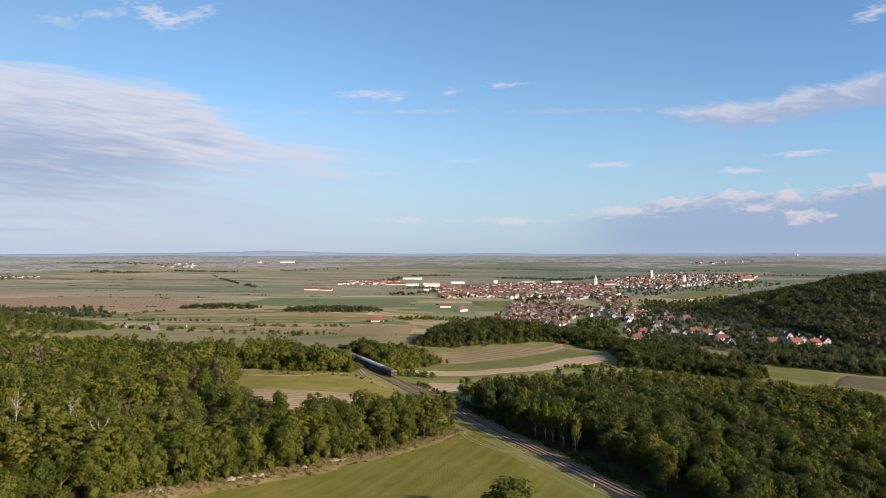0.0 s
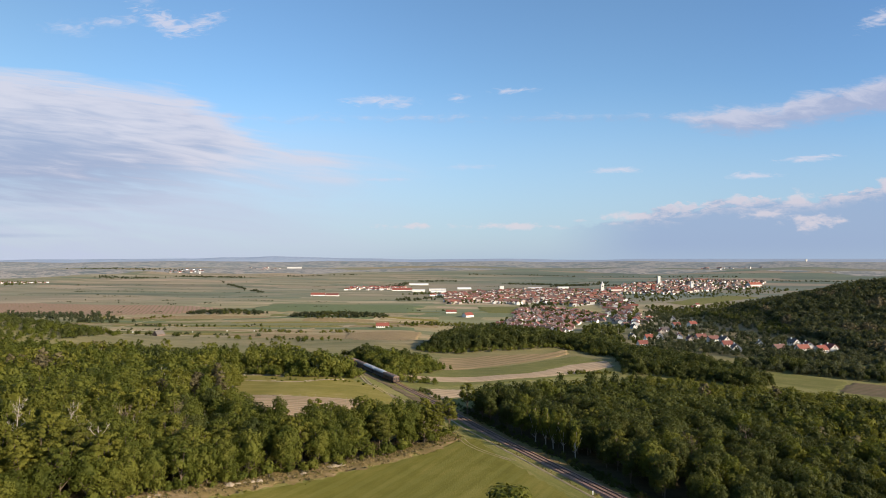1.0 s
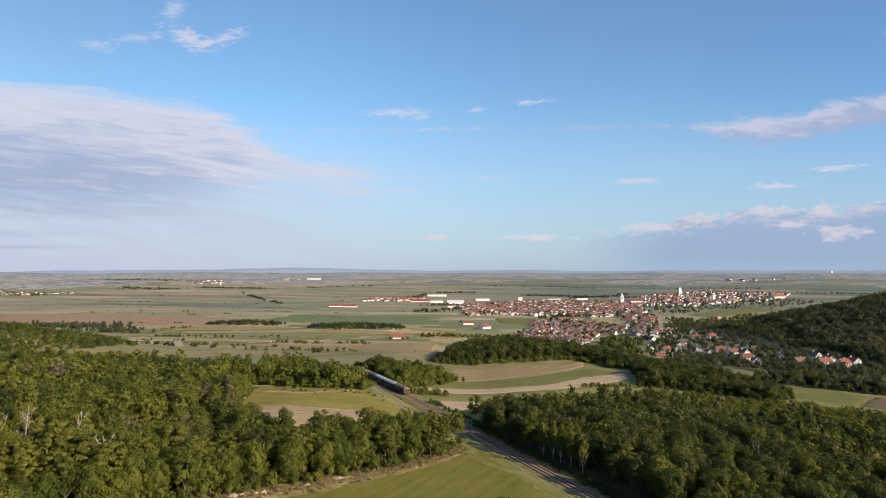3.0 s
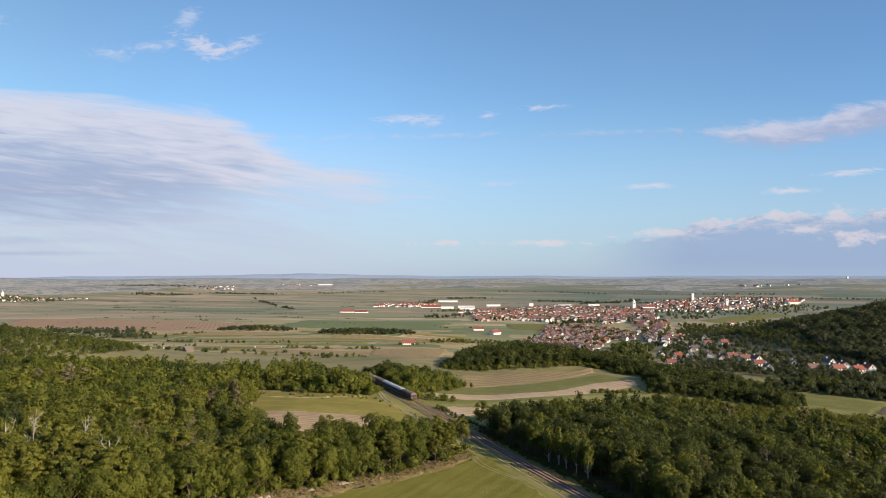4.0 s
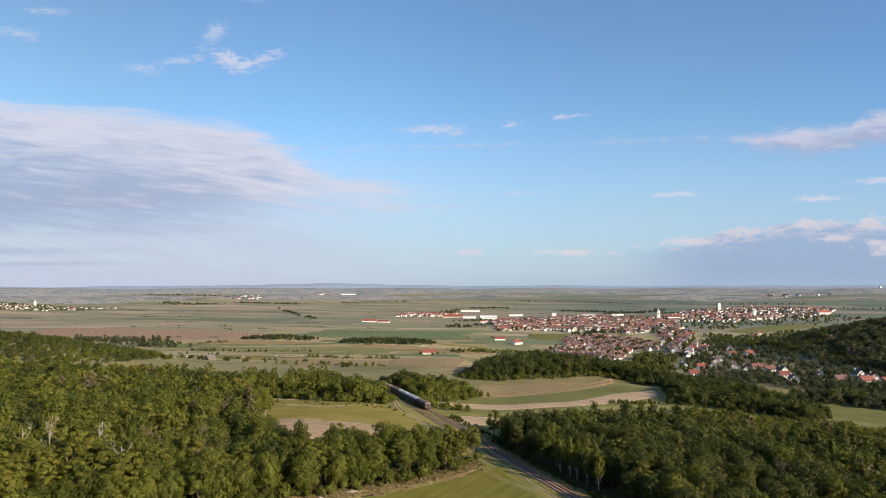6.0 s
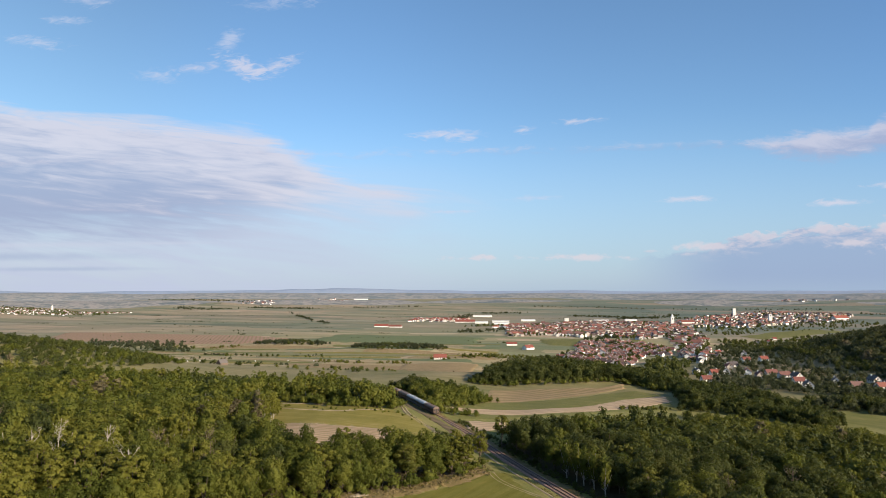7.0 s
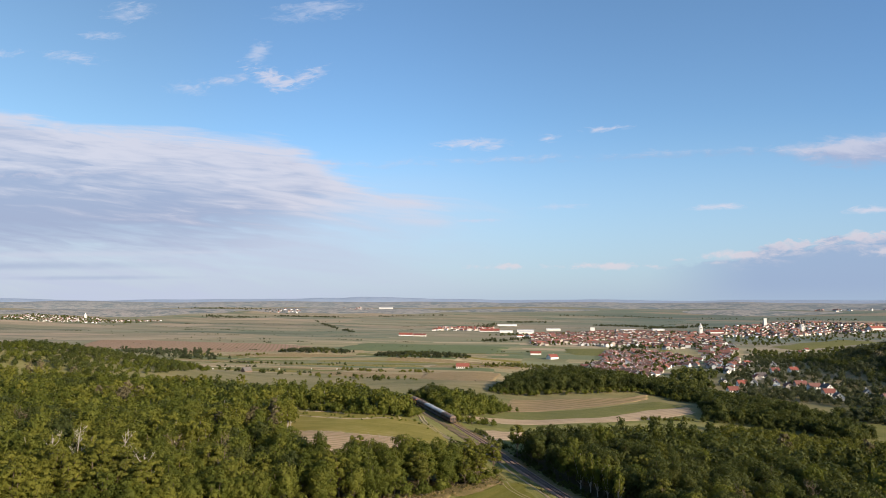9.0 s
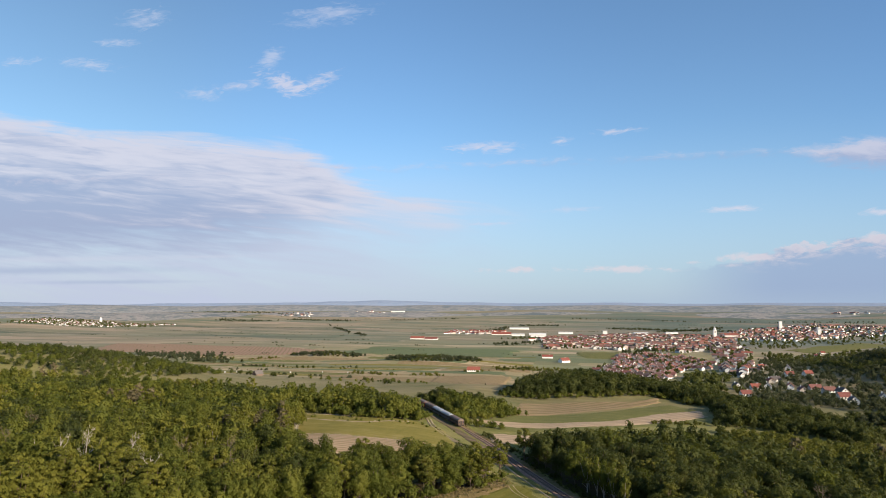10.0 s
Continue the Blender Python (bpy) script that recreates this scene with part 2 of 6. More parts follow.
LEAF_GREEN = foliage("leaves_green", (0.043, 0.055, 0.010), (0.076, 0.091, 0.016), (0.118, 0.125, 0.023))
LEAF_DARK = foliage("leaves_dark", (0.026, 0.034, 0.010), (0.042, 0.053, 0.014), (0.066, 0.075, 0.020), 0.30)
LEAF_YELLOW = foliage("leaves_yellow", (0.074, 0.080, 0.014), (0.108, 0.113, 0.019), (0.142, 0.142, 0.025))
LEAF_FRESH = foliage("leaves_fresh", (0.068, 0.098, 0.013), (0.098, 0.132, 0.018), (0.13, 0.160, 0.024))
# duller, bluer greens: the hill's shade and haze are put into the leaf colour
LEAF_HILL = foliage("leaves_hill", (0.030, 0.038, 0.020), (0.043, 0.053, 0.029), (0.061, 0.069, 0.038), 0.28)
LEAF_OLIVE = foliage("leaves_olive", (0.060, 0.067, 0.014), (0.090, 0.096, 0.019), (0.122, 0.122, 0.026))
LEAF_STRAW = foliage("dry_grass_blades", (0.150, 0.120, 0.050), (0.210, 0.165, 0.075), (0.28, 0.22, 0.115), 0.3)
LEAF_DRY = foliage("leaves_dry", (0.060, 0.052, 0.027), (0.086, 0.074, 0.040), (0.112, 0.094, 0.055), 0.1)
BARK = plain("bark", (0.11, 0.085, 0.06), 0.9, vary=0.4, scale=2.0)
BARK_PALE = plain("bark_pale", (0.27, 0.245, 0.21), 0.85, vary=0.3, scale=2.0)


def farmland():
    mat, g = material("farmland")
    p = g.place()
    split = g.add("SeparateXYZ", Vector=p)
    x, y = split.outputs[0], split.outputs[1]
    dist = g.vec("LENGTH", p)
    length = g.tree.nodes[-1].outputs["Value"]
    # meadow close by
    tuft = g.noise(p, 1.7, 6.0, 0.65)
    sweep = g.noise(p, 0.05, 4.0, 0.6)
    mow = g.noise(g.vec("MULTIPLY", g.add("VectorRotate", Vector=p, Angle=-0.48).outputs[0], (0.55, 0.03, 1.0)), 1.0, 3.0)
    v = g.math("MULTIPLY_ADD", tuft, 0.35, g.math("MULTIPLY_ADD", sweep, 0.6, g.math("MULTIPLY", mow, 0.45)))
    meadow = g.ramp(v, [(0.45, (0.095, 0.105, 0.024)), (0.66, (0.150, 0.150, 0.038)), (0.86, (0.23, 0.20, 0.075))])
    # patchwork of strip fields on the plain

    q = g.add("VectorRotate", Vector=p, Angle=0.16).outputs[0]

    def cells(sx, sy, seed):
        node = g.add("TexVoronoi", Vector=g.vec("ADD", g.vec("MULTIPLY", q, (1 / sx, 1 / sy, 0.0)), (seed, seed * 1.7, 0)), Scale=1.0, Randomness=0.9)
        node.distance = "CHEBYCHEV"
        return g.add("SeparateColor", Color=node.outputs["Color"])
    small, large = cells(270, 64, 3.1), cells(820, 135, 7.7)
    crops = [(0.0, (0.165, 0.165, 0.082)), (0.16, (0.225, 0.205, 0.105)), (0.32, (0.300, 0.250, 0.150)), (0.46, (0.185, 0.190, 0.098)),
             (0.60, (0.340, 0.265, 0.175)), (0.70, (0.130, 0.150, 0.078)), (0.84, (0.250, 0.220, 0.120)), (0.94, (0.37, 0.31, 0.20))]
    near = g.ramp(small.outputs[0], crops, True)
    # far fields lean greyer and bluer, some distance haze in the colour
    wide = g.ramp(large.outputs[0], [(0.0, (0.165, 0.155, 0.115)), (0.2, (0.225, 0.185, 0.140)), (0.4, (0.115, 0.130, 0.098)), (0.55, (0.265, 0.205, 0.160)),
                                     (0.68, (0.145, 0.155, 0.120)), (0.82, (0.190, 0.170, 0.130)), (0.93, (0.070, 0.080, 0.066))], True)
    pick = g.step(length, 1300.0, 2100.0)
    fields = g.mix(pick, near, g.mix(0.4, wide, near))
    # eastern plain: green crops, with cloud shade and haze put into their colours
    green = g.ramp(large.outputs[1], [(0.0, (0.095, 0.125, 0.100)), (0.25, (0.150, 0.150, 0.118)), (0.45, (0.070, 0.100, 0.085)), (0.65, (0.120, 0.145, 0.118)), (0.82, (0.190, 0.165, 0.128))], True)
    fields = g.mix(g.math("MULTIPLY", g.math("MULTIPLY", g.step(g.math("DIVIDE", x, length), -0.12, 0.22), g.step(length, 1300.0, 2000.0)), 0.85), fields, green)
    grain = g.noise(g.vec("MULTIPLY", q, (0.02, 0.16, 0.05)), 1.0, 5.0, 0.6)
    fields = g.mix(0.35, fields, g.ramp(grain, [(0.3, (0.30, 0.33, 0.25)), (0.7, (0.72, 0.66, 0.62))]), "OVERLAY")
    dry = g.math("MULTIPLY_ADD", g.noise(p, 0.012, 5.0, 0.6), 0.6, g.math("MULTIPLY", g.noise(g.vec("MULTIPLY", q, (0.03, 0.09, 0.05)), 1.0, 6.0, 0.65), 0.4))
    rough_grass = g.ramp(dry, [(0.34, (0.105, 0.105, 0.036)), (0.48, (0.170, 0.150, 0.062)), (0.60, (0.225, 0.185, 0.090)), (0.70, (0.30, 0.235, 0.135))])
    mid = g.mix(g.step(y, 330.0, 520.0), meadow, rough_grass)
    colour = g.mix(g.step(length, 560.0, 1000.0), mid, fields)
    finish(g, colour, 0.95, g.math("ADD", tuft, g.noise(p, 0.3, 3.0)), 0.25, spec=0.1, sheen=0.015)
    return mat


def field(name, cols, row=0.0, angle=0.0, rows=(0.1, 0.1, 0.1), amount=0.5):
    """Tilled or mown ground; row: spacing in metres of the planted rows, angle: their turn in degrees."""
    mat, g = material(name)
    p = g.place()
    q = g.add("VectorRotate", Vector=p, Angle=radians(angle)).outputs[0]
    long = g.noise(g.vec("MULTIPLY", q, (0.06, 0.5, 0.2)), 1.0, 5.0, 0.6)
    blot = g.noise(p, 0.09, 5.0, 0.6)
    crumb = g.noise(p, 2.3, 5.0, 0.65)
    v = g.math("MULTIPLY_ADD", long, 0.5, g.math("MULTIPLY_ADD", blot, 0.5, g.math("MULTIPLY", crumb, 0.35)))
    colour = g.ramp(v, [(0.45, cols[0]), (0.68, cols[1]), (0.9, cols[2])])
    if row:
        split = g.add("SeparateXYZ", Vector=q)
        wave = g.math("SINE", g.math("MULTIPLY", g.math("ADD", split.outputs[1], g.math("MULTIPLY", blot, 1.2)), 2 * math.pi / row))
        gaps = g.step(g.math("MULTIPLY_ADD", crumb, 1.1, wave), 0.75, 1.15)
        colour = g.mix(g.math("MULTIPLY", gaps, amount), colour, rows)
    finish(g, colour, 0.95, crumb, 0.15, spec=0.1)
    return mat


GROUND = farmland()
SOIL_BEIGE = field("beige_soil", ((0.276, 0.207, 0.133), (0.368, 0.281, 0.189), (0.423, 0.331, 0.230)), 4.5, -48, (0.230, 0.175, 0.110), 0.5)
SOIL_BROWN = field("brown_vineyard_soil", ((0.205, 0.145, 0.080), (0.260, 0.188, 0.106), (0.31, 0.235, 0.13)), 8.0, -51, (0.145, 0.132, 0.050), 0.6)
# ploughed brown made darker, with nearby cast shade put into the colour
SOIL_DARK = field("darkened_brown_soil", ((0.105, 0.080, 0.050), (0.140, 0.105, 0.068), (0.18, 0.14, 0.095)), 5.0, 40, (0.085, 0.085, 0.035), 0.6)
SOIL_PALE = field("pale_vineyard_soil", ((0.225, 0.162, 0.105), (0.31, 0.225, 0.150), (0.39, 0.30, 0.21)), 2.6, -6, (0.150, 0.140, 0.055), 0.55)
SOIL_PINK = field("far_vineyard_soil", ((0.225, 0.140, 0.100), (0.275, 0.180, 0.128), (0.32, 0.225, 0.16)), 9.0, 68, (0.17, 0.15, 0.075), 0.6)
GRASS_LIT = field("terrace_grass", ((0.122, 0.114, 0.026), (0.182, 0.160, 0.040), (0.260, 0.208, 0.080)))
GRASS_STRIP = field("green_strip", ((0.097, 0.103, 0.033), (0.129, 0.131, 0.042), (0.184, 0.167, 0.064)), 0, 40)
GRASS_MEADOW = field("mown_meadow", ((0.094, 0.095, 0.018), (0.134, 0.128, 0.026), (0.195, 0.170, 0.048)), 5.5, -62, (0.170, 0.165, 0.046), 0.28)
PATH_EARTH = field("worn_path", ((0.21, 0.175, 0.10), (0.29, 0.235, 0.15), (0.38, 0.31, 0.21)))
GRASS_DRY = field("dry_verge", ((0.17, 0.145, 0.075), (0.26, 0.215, 0.125), (0.36, 0.30, 0.19)))
DIRT = field("dirt_bank", ((0.105, 0.090, 0.034), (0.165, 0.125, 0.056), (0.27, 0.20, 0.125)))
# brown litter with the shade under the trees put into its colour
SHADED_LITTER = field("shaded_leaf_litter", ((0.036, 0.030, 0.016), (0.055, 0.045, 0.022), (0.085, 0.068, 0.034)))
CROP_GREEN = field("green_crop", ((0.090, 0.120, 0.060), (0.118, 0.145, 0.072), (0.15, 0.17, 0.085)))
CROP_TAN = field("tan_crop", ((0.22, 0.175, 0.095), (0.29, 0.23, 0.13), (0.34, 0.28, 0.17)))
BALLAST = plain("ballast", (0.26, 0.165, 0.125), 0.95, vary=0.45, scale=1.5)
SLEEPER = plain("sleeper_wood", (0.15, 0.11, 0.09), 0.9)
STEEL = plain("rail_steel", (0.10, 0.065, 0.05), 0.5, 0.5, 0.2)
ROCK = plain("pale_rock", (0.30, 0.25, 0.19), 0.9, vary=0.35, scale=0.8)
WHITE = plain("white_paint", (0.66, 0.655, 0.64), 0.6, vary=0.06)
GLASS = plain("dark_glass", (0.03, 0.035, 0.045), 0.12, vary=0.1)


# ---- mesh helpers ----
def part(name, bm, mat, parent=None, label=""):
    me = bpy.data.meshes.new(name)
    bm.to_mesh(me)
    bm.free()
    me.materials.append(mat)
    ob = new(name, me)
    ob.parent = parent
    if label:
        ob["label"] = label
    return ob


def mesh(name, verts, tris, mat, parent=None, label="", smooth_shade=False):
    """An object from arrays of vertices and of faces with the same number of corners."""
    verts, tris = np.asarray(verts, np.float32), np.asarray(tris, np.int32)
    me = bpy.data.meshes.new(name)
    n, k = tris.shape
    me.vertices.add(len(verts))
    me.vertices.foreach_set("co", verts.ravel())
    me.loops.add(n * k)
    me.loops.foreach_set("vertex_index", tris.ravel())
    me.polygons.add(n)
    me.polygons.foreach_set("loop_start", np.arange(0, n * k, k, dtype=np.int32))
    me.polygons.foreach_set("use_smooth", np.full(n, smooth_shade))
    me.update(calc_edges=True)
    me.materials.append(mat)
    ob = new(name, me)
    ob.parent = parent
    if label:
        ob["label"] = label
    return ob


def box(bm, x0, x1, y0, y1, z0, z1, bevel=0.0):
    made = bmesh.ops.create_cube(bm, size=1, matrix=Matrix.LocRotScale(((x0 + x1) / 2, (y0 + y1) / 2, (z0 + z1) / 2), None, (x1 - x0, y1 - y0, z1 - z0)))
    if bevel:
        edges = list({e for v in made["verts"] for e in v.link_edges})
        bmesh.ops.bevel(bm, geom=edges, offset=bevel, segments=1, affect="EDGES")
    return bm


def empty(name, m):
    ob = new(name)
    ob.empty_display_size = 0.5
    ob.matrix_world = m
    return ob


# ---- shape of the land ----
def smooth(a, b, v):
    q = np.clip((v - a) / (b - a), 0, 1)
    return q * q * (3 - 2 * q)


def spline(v, xs, zs):
    xs, zs = np.array(xs, float), np.array(zs, float)
    m = np.gradient(zs, xs)
    k = np.clip(np.searchsorted(xs, v) - 1, 0, len(xs) - 2)
    h = xs[k + 1] - xs[k]
    q = np.clip((v - xs[k]) / h, 0, 1)
    return (2 * q**3 - 3 * q**2 + 1) * zs[k] + (q**3 - 2 * q**2 + q) * h * m[k] + (3 * q**2 - 2 * q**3) * zs[k + 1] + (q**3 - q**2) * h * m[k + 1]


def height(x, y):
    """Height of the land: a level meadow, a terrace to the west, a falling slope to the plain, two wooded hills, and rising ground far off."""
    x, y = np.asarray(x, float), np.asarray(y, float)
    r = np.hypot(x, y)
    out = smooth(1200, 1900, r)
    far = np.where(y > 0, np.maximum(y, 0.82 * r), 0.82 * r)
    far = far + (r - far) * smooth(2200, 4700, r)
    yy = far * out + np.abs(y) * (1 - out)
    zr = spline(yy, [-1, 150, 215, 260, 300, 400, 550, 700, 920, 1400, 2000, 2700, 3200, 4000, 4950],
                [0, 0, 0, -1.2, -3.5, -12, -23, -32, -41, -50, -55, -54, -43, -9, 46])
    zl = spline(yy, [-1, 100, 220, 300, 364, 450, 540, 620, 760, 920, 1400, 2000, 2700, 3200, 4000, 4950],
                [8, 8, 7, 4, 0, -7, -15, -21, -30, -39, -50, -55, -54, -43, -9, 46])
    edge = 1 - smooth(160, 235, y)
    lo, hi = 20 - 40 * edge, -70 - 48 * edge
    s = smooth(0, 1, (lo - x) / (lo - hi))
    z = zr * (1 - s) + zl * s
    z = z - 9 * smooth(30, 160, x) * (1 - smooth(330, 480, yy)) * smooth(-50, 60, y)
    z = z + 28 * np.exp(-0.5 * (((x + 430) / 100) ** 2 + ((y - 480) / 90) ** 2))
    z = z + 67 * np.exp(-0.5 * (((x - 590) / 170) ** 2 + ((y - 740) / 170) ** 2))
    z = z + 13 * np.exp(-0.5 * (((x - 45) / 50) ** 2 + ((y - 578) / 38) ** 2))
    z = z + 0.10 * np.sin(x * 0.19 + 1.3 * np.sin(y * 0.11)) * np.sin(y * 0.16 + np.sin(x * 0.07))
    # hummocks that carry copses
    z = z + 9 * np.exp(-0.5 * (((x + 175) / 80) ** 2 + ((y - 1062) / 34) ** 2)) + 8 * np.exp(-0.5 * (((x + 405) / 70) ** 2 + ((y - 1158) / 36) ** 2))
    z = z + 5 * np.exp(-0.5 * (((x + 20) / 70) ** 2 + ((y - 905) / 40) ** 2))
    roll = smooth(500, 1000, r)
    z = z + roll * (1.6 * np.sin(x / 83 + 1.7 * np.sin(y / 140)) * np.sin(y / 97 + 0.6) + smooth(2400, 3600, r) * 7 * np.sin(x / 310 + 2 * np.sin(y / 420)) * np.sin(y / 260))
    return z


def build_ground():
    az = np.radians(np.concatenate([np.arange(-60, 50, 0.4), np.arange(50, 300, 4.0)]))
    rr = 60 * 1.022 ** np.arange(204)
    rr = rr * 4940 / rr[-1]
    a, r = np.meshgrid(az, rr)
    x, y = 10 + r * np.sin(a), r * np.cos(a)
    v = np.stack([x, y, height(x, y)], -1).reshape(-1, 3)
    n, m = len(rr), len(az)
    i, j = np.meshgrid(np.arange(n - 1), np.arange(m), indexing="ij")
    k = (j + 1) % m
    f = np.stack([i * m + j, i * m + k, (i + 1) * m + k, (i + 1) * m + j], -1).reshape(-1, 4)[:, ::-1]
    ground = mesh("ground", v, f, GROUND, smooth_shade=True)
    tagged(ground, "rolling farmland of meadows, strip fields and pasture", "ground", kind="structure")
    c = np.array([[10, 0, float(height(10.0, 0.0))]])
    inner = np.concatenate([v[:m], c])
    t = np.stack([np.arange(m), (np.arange(m) + 1) % m, np.full(m, m)], -1)[:, ::-1]
    tagged(mesh("ground_under_camera", inner, t, GROUND), "level mown grassland", "ground", kind="structure")


build_ground()


def polyline(pts, n):
    """n points evenly along a smooth line through pts."""
    p = np.array(pts, float)
    d = np.concatenate([[0], np.cumsum(np.hypot(*np.diff(p[:, :2], axis=0).T))])
    s = np.linspace(0, d[-1], n)
    return np.stack([spline(s, d, p[:, i]) for i in range(p.shape[1])], -1)


def patch(name, a, b, mat, label, lift=0.12, nu=60, nv=14, ragged=0.6, category="field"):
    """Ground of its own look, laid over the land between two lines."""
    A, B = polyline(a, nu), polyline(b, nu)
    rng = np.random.RandomState(len(name) + nu)
    w = np.linspace(0, 1, nv)[None, :, None]
    P = A[:, None] * (1 - w) + B[:, None] * w
    P[:, 0] += rng.normal(0, ragged, (nu, 2))
    P[:, -1] += rng.normal(0, ragged, (nu, 2))
    if nv > 8:
        P[0] += rng.normal(0, ragged * 1.5, (nv, 2))
        P[-1] += rng.normal(0, ragged * 1.5, (nv, 2))
    z = height(P[..., 0], P[..., 1]) + lift
    z[:, 0] -= lift + 0.03
    z[:, -1] -= lift + 0.03
    z[0] -= lift + 0.1
    z[-1] -= lift + 0.1
    v = np.concatenate([P, z[..., None]], -1).reshape(-1, 3)
    i, j = np.meshgrid(np.arange(nu - 1), np.arange(nv - 1), indexing="ij")
    f = np.stack([i * nv + j, i * nv + j + 1, (i + 1) * nv + j + 1, (i + 1) * nv + j], -1).reshape(-1, 4)
    e1, e2 = v[f[0, 1]] - v[f[0, 0]], v[f[0, 3]] - v[f[0, 0]]
    if e1[0] * e2[1] - e1[1] * e2[0] < 0:
        f = f[:, ::-1]
    return tagged(mesh(name, v, f, mat, smooth_shade=True), label, category, kind="structure")


# edge of the west wood, from the south-west to its tip at the railway
FRONT = [(-84, 126), (-71, 140), (-60, 151), (-48, 161.5), (-35, 172), (-25, 180), (-15, 188), (-5, 198), (3, 209)]


def along_front(dx, dy):
    return [(x + dx, y + dy) for x, y in FRONT]


# fields between the railway and the village woods
patch("field_beige_strip", [(-22, 326), (6, 347), (45, 378), (92, 446), (120, 468)], [(-11, 317), (5, 322), (42, 349), (82, 397), (117, 437)], SOIL_BEIGE, "bare beige ploughed strip field on a slope", 0.25)
patch("field_green_strip", [(-25, 336), (6, 394), (46, 434), (76, 473), (107, 501)], [(-22, 327), (6, 348), (45, 379), (92, 447), (120, 469)], GRASS_STRIP, "green grass strip between ploughed fields", 0.2)
patch("field_brown_vines", [(-5, 478), (35, 498), (82, 512), (103, 536)], [(-4, 382), (29, 419), (65, 462), (99, 509)], SOIL_BROWN, "brown young vineyard with planted rows", 0.3)
patch("field_lower_green", [(-20, 316), (5, 321), (42, 348), (82, 396), (117, 436)], [(-16, 290), (11, 310), (40, 332), (79, 380), (113, 406)], GRASS_STRIP, "green grass strip below the ploughed field", 0.2)
patch("field_small_beige", [(-10, 289), (-2, 292), (10, 297)], [(-6, 264), (2, 268), (9, 274)], SOIL_BEIGE, "small bare beige field beside the railway", 0.2, 24, 10)
# terrace west of the railway
patch("terrace_grass", [(-112, 300), (-70, 290), (-46, 291), (-27, 276)], [(-94, 238), (-49, 241), (-32, 242), (-18, 249)], GRASS_LIT, "sunlit grass terrace beside the railway", 0.2)
patch("terrace_vineyard", [(-79, 239), (-57, 241), (-41, 243.5), (-29, 244)], [(-68, 198), (-52, 204), (-42, 214), (-33, 229)], SOIL_PALE, "pale young vineyard on a terrace with stakes", 0.25, ragged=1.1)
patch("terrace_grass_low", [(-37, 243), (-28, 244), (-18, 248)], [(-38, 214), (-28, 220), (-14, 240)], GRASS_LIT, "sunlit grass below the terrace path", 0.17, 30, 10, 1.0)
# bare scars and the farm track on the terrace
patch("terrace_scar_upper", [(-104, 295), (-96, 291), (-84, 293), (-71, 286)], [(-104, 292.6), (-96, 288), (-84, 290), (-71, 283.6)], PATH_EARTH, "bare pale earth scar on the terrace", 0.32, 60, 4, 0.7, "bank")
patch("terrace_scar_lower", [(-93, 276.6), (-75, 273.6), (-62, 274.4), (-54, 281.8), (-47, 286)], [(-93, 275), (-75, 270.8), (-62, 271.2), (-54, 278), (-47, 284)], PATH_EARTH, "bare pale earth scar on the terrace", 0.34, 80, 4, 0.7, "bank")
for off in (0.0, 1.7):
    rut = [(-41.5 + off, 303), (-37 + off, 288), (-31 + off, 274), (-24.5 + off, 262), (-20 + off, 255), (-15.5 + off, 247)]
    patch("farm_track_rut", rut, [(x + 1.0, y + 0.4) for x, y in rut], PATH_EARTH, "pale wheel rut of a farm track beside the railway", 0.26, 70, 4, 0.12, "track")
for off in (0.0, 1.6):
    rut = [(5 + off, 205), (7 + off, 198), (12 + off, 190), (20 + off, 181)]
    patch("meadow_rut", rut, [(x + 0.6, y + 0.3) for x, y in rut], GRASS_DRY, "faint dry wheel track on the meadow", 0.08, 40, 4, 0.12, "track")
# meadow before the wood
patch("meadow_mown", along_front(3.2, -5.2), [(62, 96), (58, 106), (52, 118), (46, 130), (41, 140), (34, 154), (26, 170), (18, 186), (11, 205)], GRASS_MEADOW, "mown green meadow beside the railway", 0.05, 70, 16, category="meadow")
patch("bank_dirt", along_front(-1.6, 2.2), along_front(3.4, -5.4), DIRT, "dry weedy earth bank at the edge of the wood", 0.3, 90, 8, 0.9, "bank")
patch("wood_floor_west", along_front(-0.6, 1.2), [(-150, 132), (-128, 168), (-100, 196), (-74, 204), (-48, 186), (-32, 192), (-20, 199), (-9, 208), (0, 215)], SHADED_LITTER, "leaf litter under the wood, darkened for the trees' shade", 0.12, 70, 12, 0.8, "woodland floor")
# valley fields to the east
patch("valley_meadow", [(212, 418), (226, 406), (246, 384)], [(198, 386), (206, 374), (220, 356)], GRASS_STRIP, "sunlit valley meadow", 0.3, 30, 10)
# ploughed brown plus the hedge trees' shadow, both in the soil colour
patch("valley_ploughed", [(247, 384), (266, 368), (300, 344)], [(221, 355), (230, 338), (262, 300)], SOIL_DARK, "brown allotment plots in the valley, darkened for hedge shade", 0.4, 30, 10)
# far fields
patch("field_far_vines", [(-1180, 1560), (-900, 1530), (-640, 1480), (-500, 1400)], [(-1000, 1240), (-800, 1220), (-640, 1190), (-520, 1190)], SOIL_PINK, "reddish vineyard on the plain with rows", 1.2, 50, 20, 6)
patch("field_far_green", [(-420, 1560), (-150, 1520), (-60, 1480)], [(-440, 1270), (-180, 1260), (-70, 1250)], CROP_GREEN, "dark green crop field on the plain", 1.2, 40, 14, 5)
patch("field_curved_vines", [(-118, 745), (-80, 790), (-31, 800)], [(-104, 630), (-70, 600), (-30, 590)], SOIL_BROWN, "brown contour-planted vineyard", 0.8, 40, 14, 1.5)
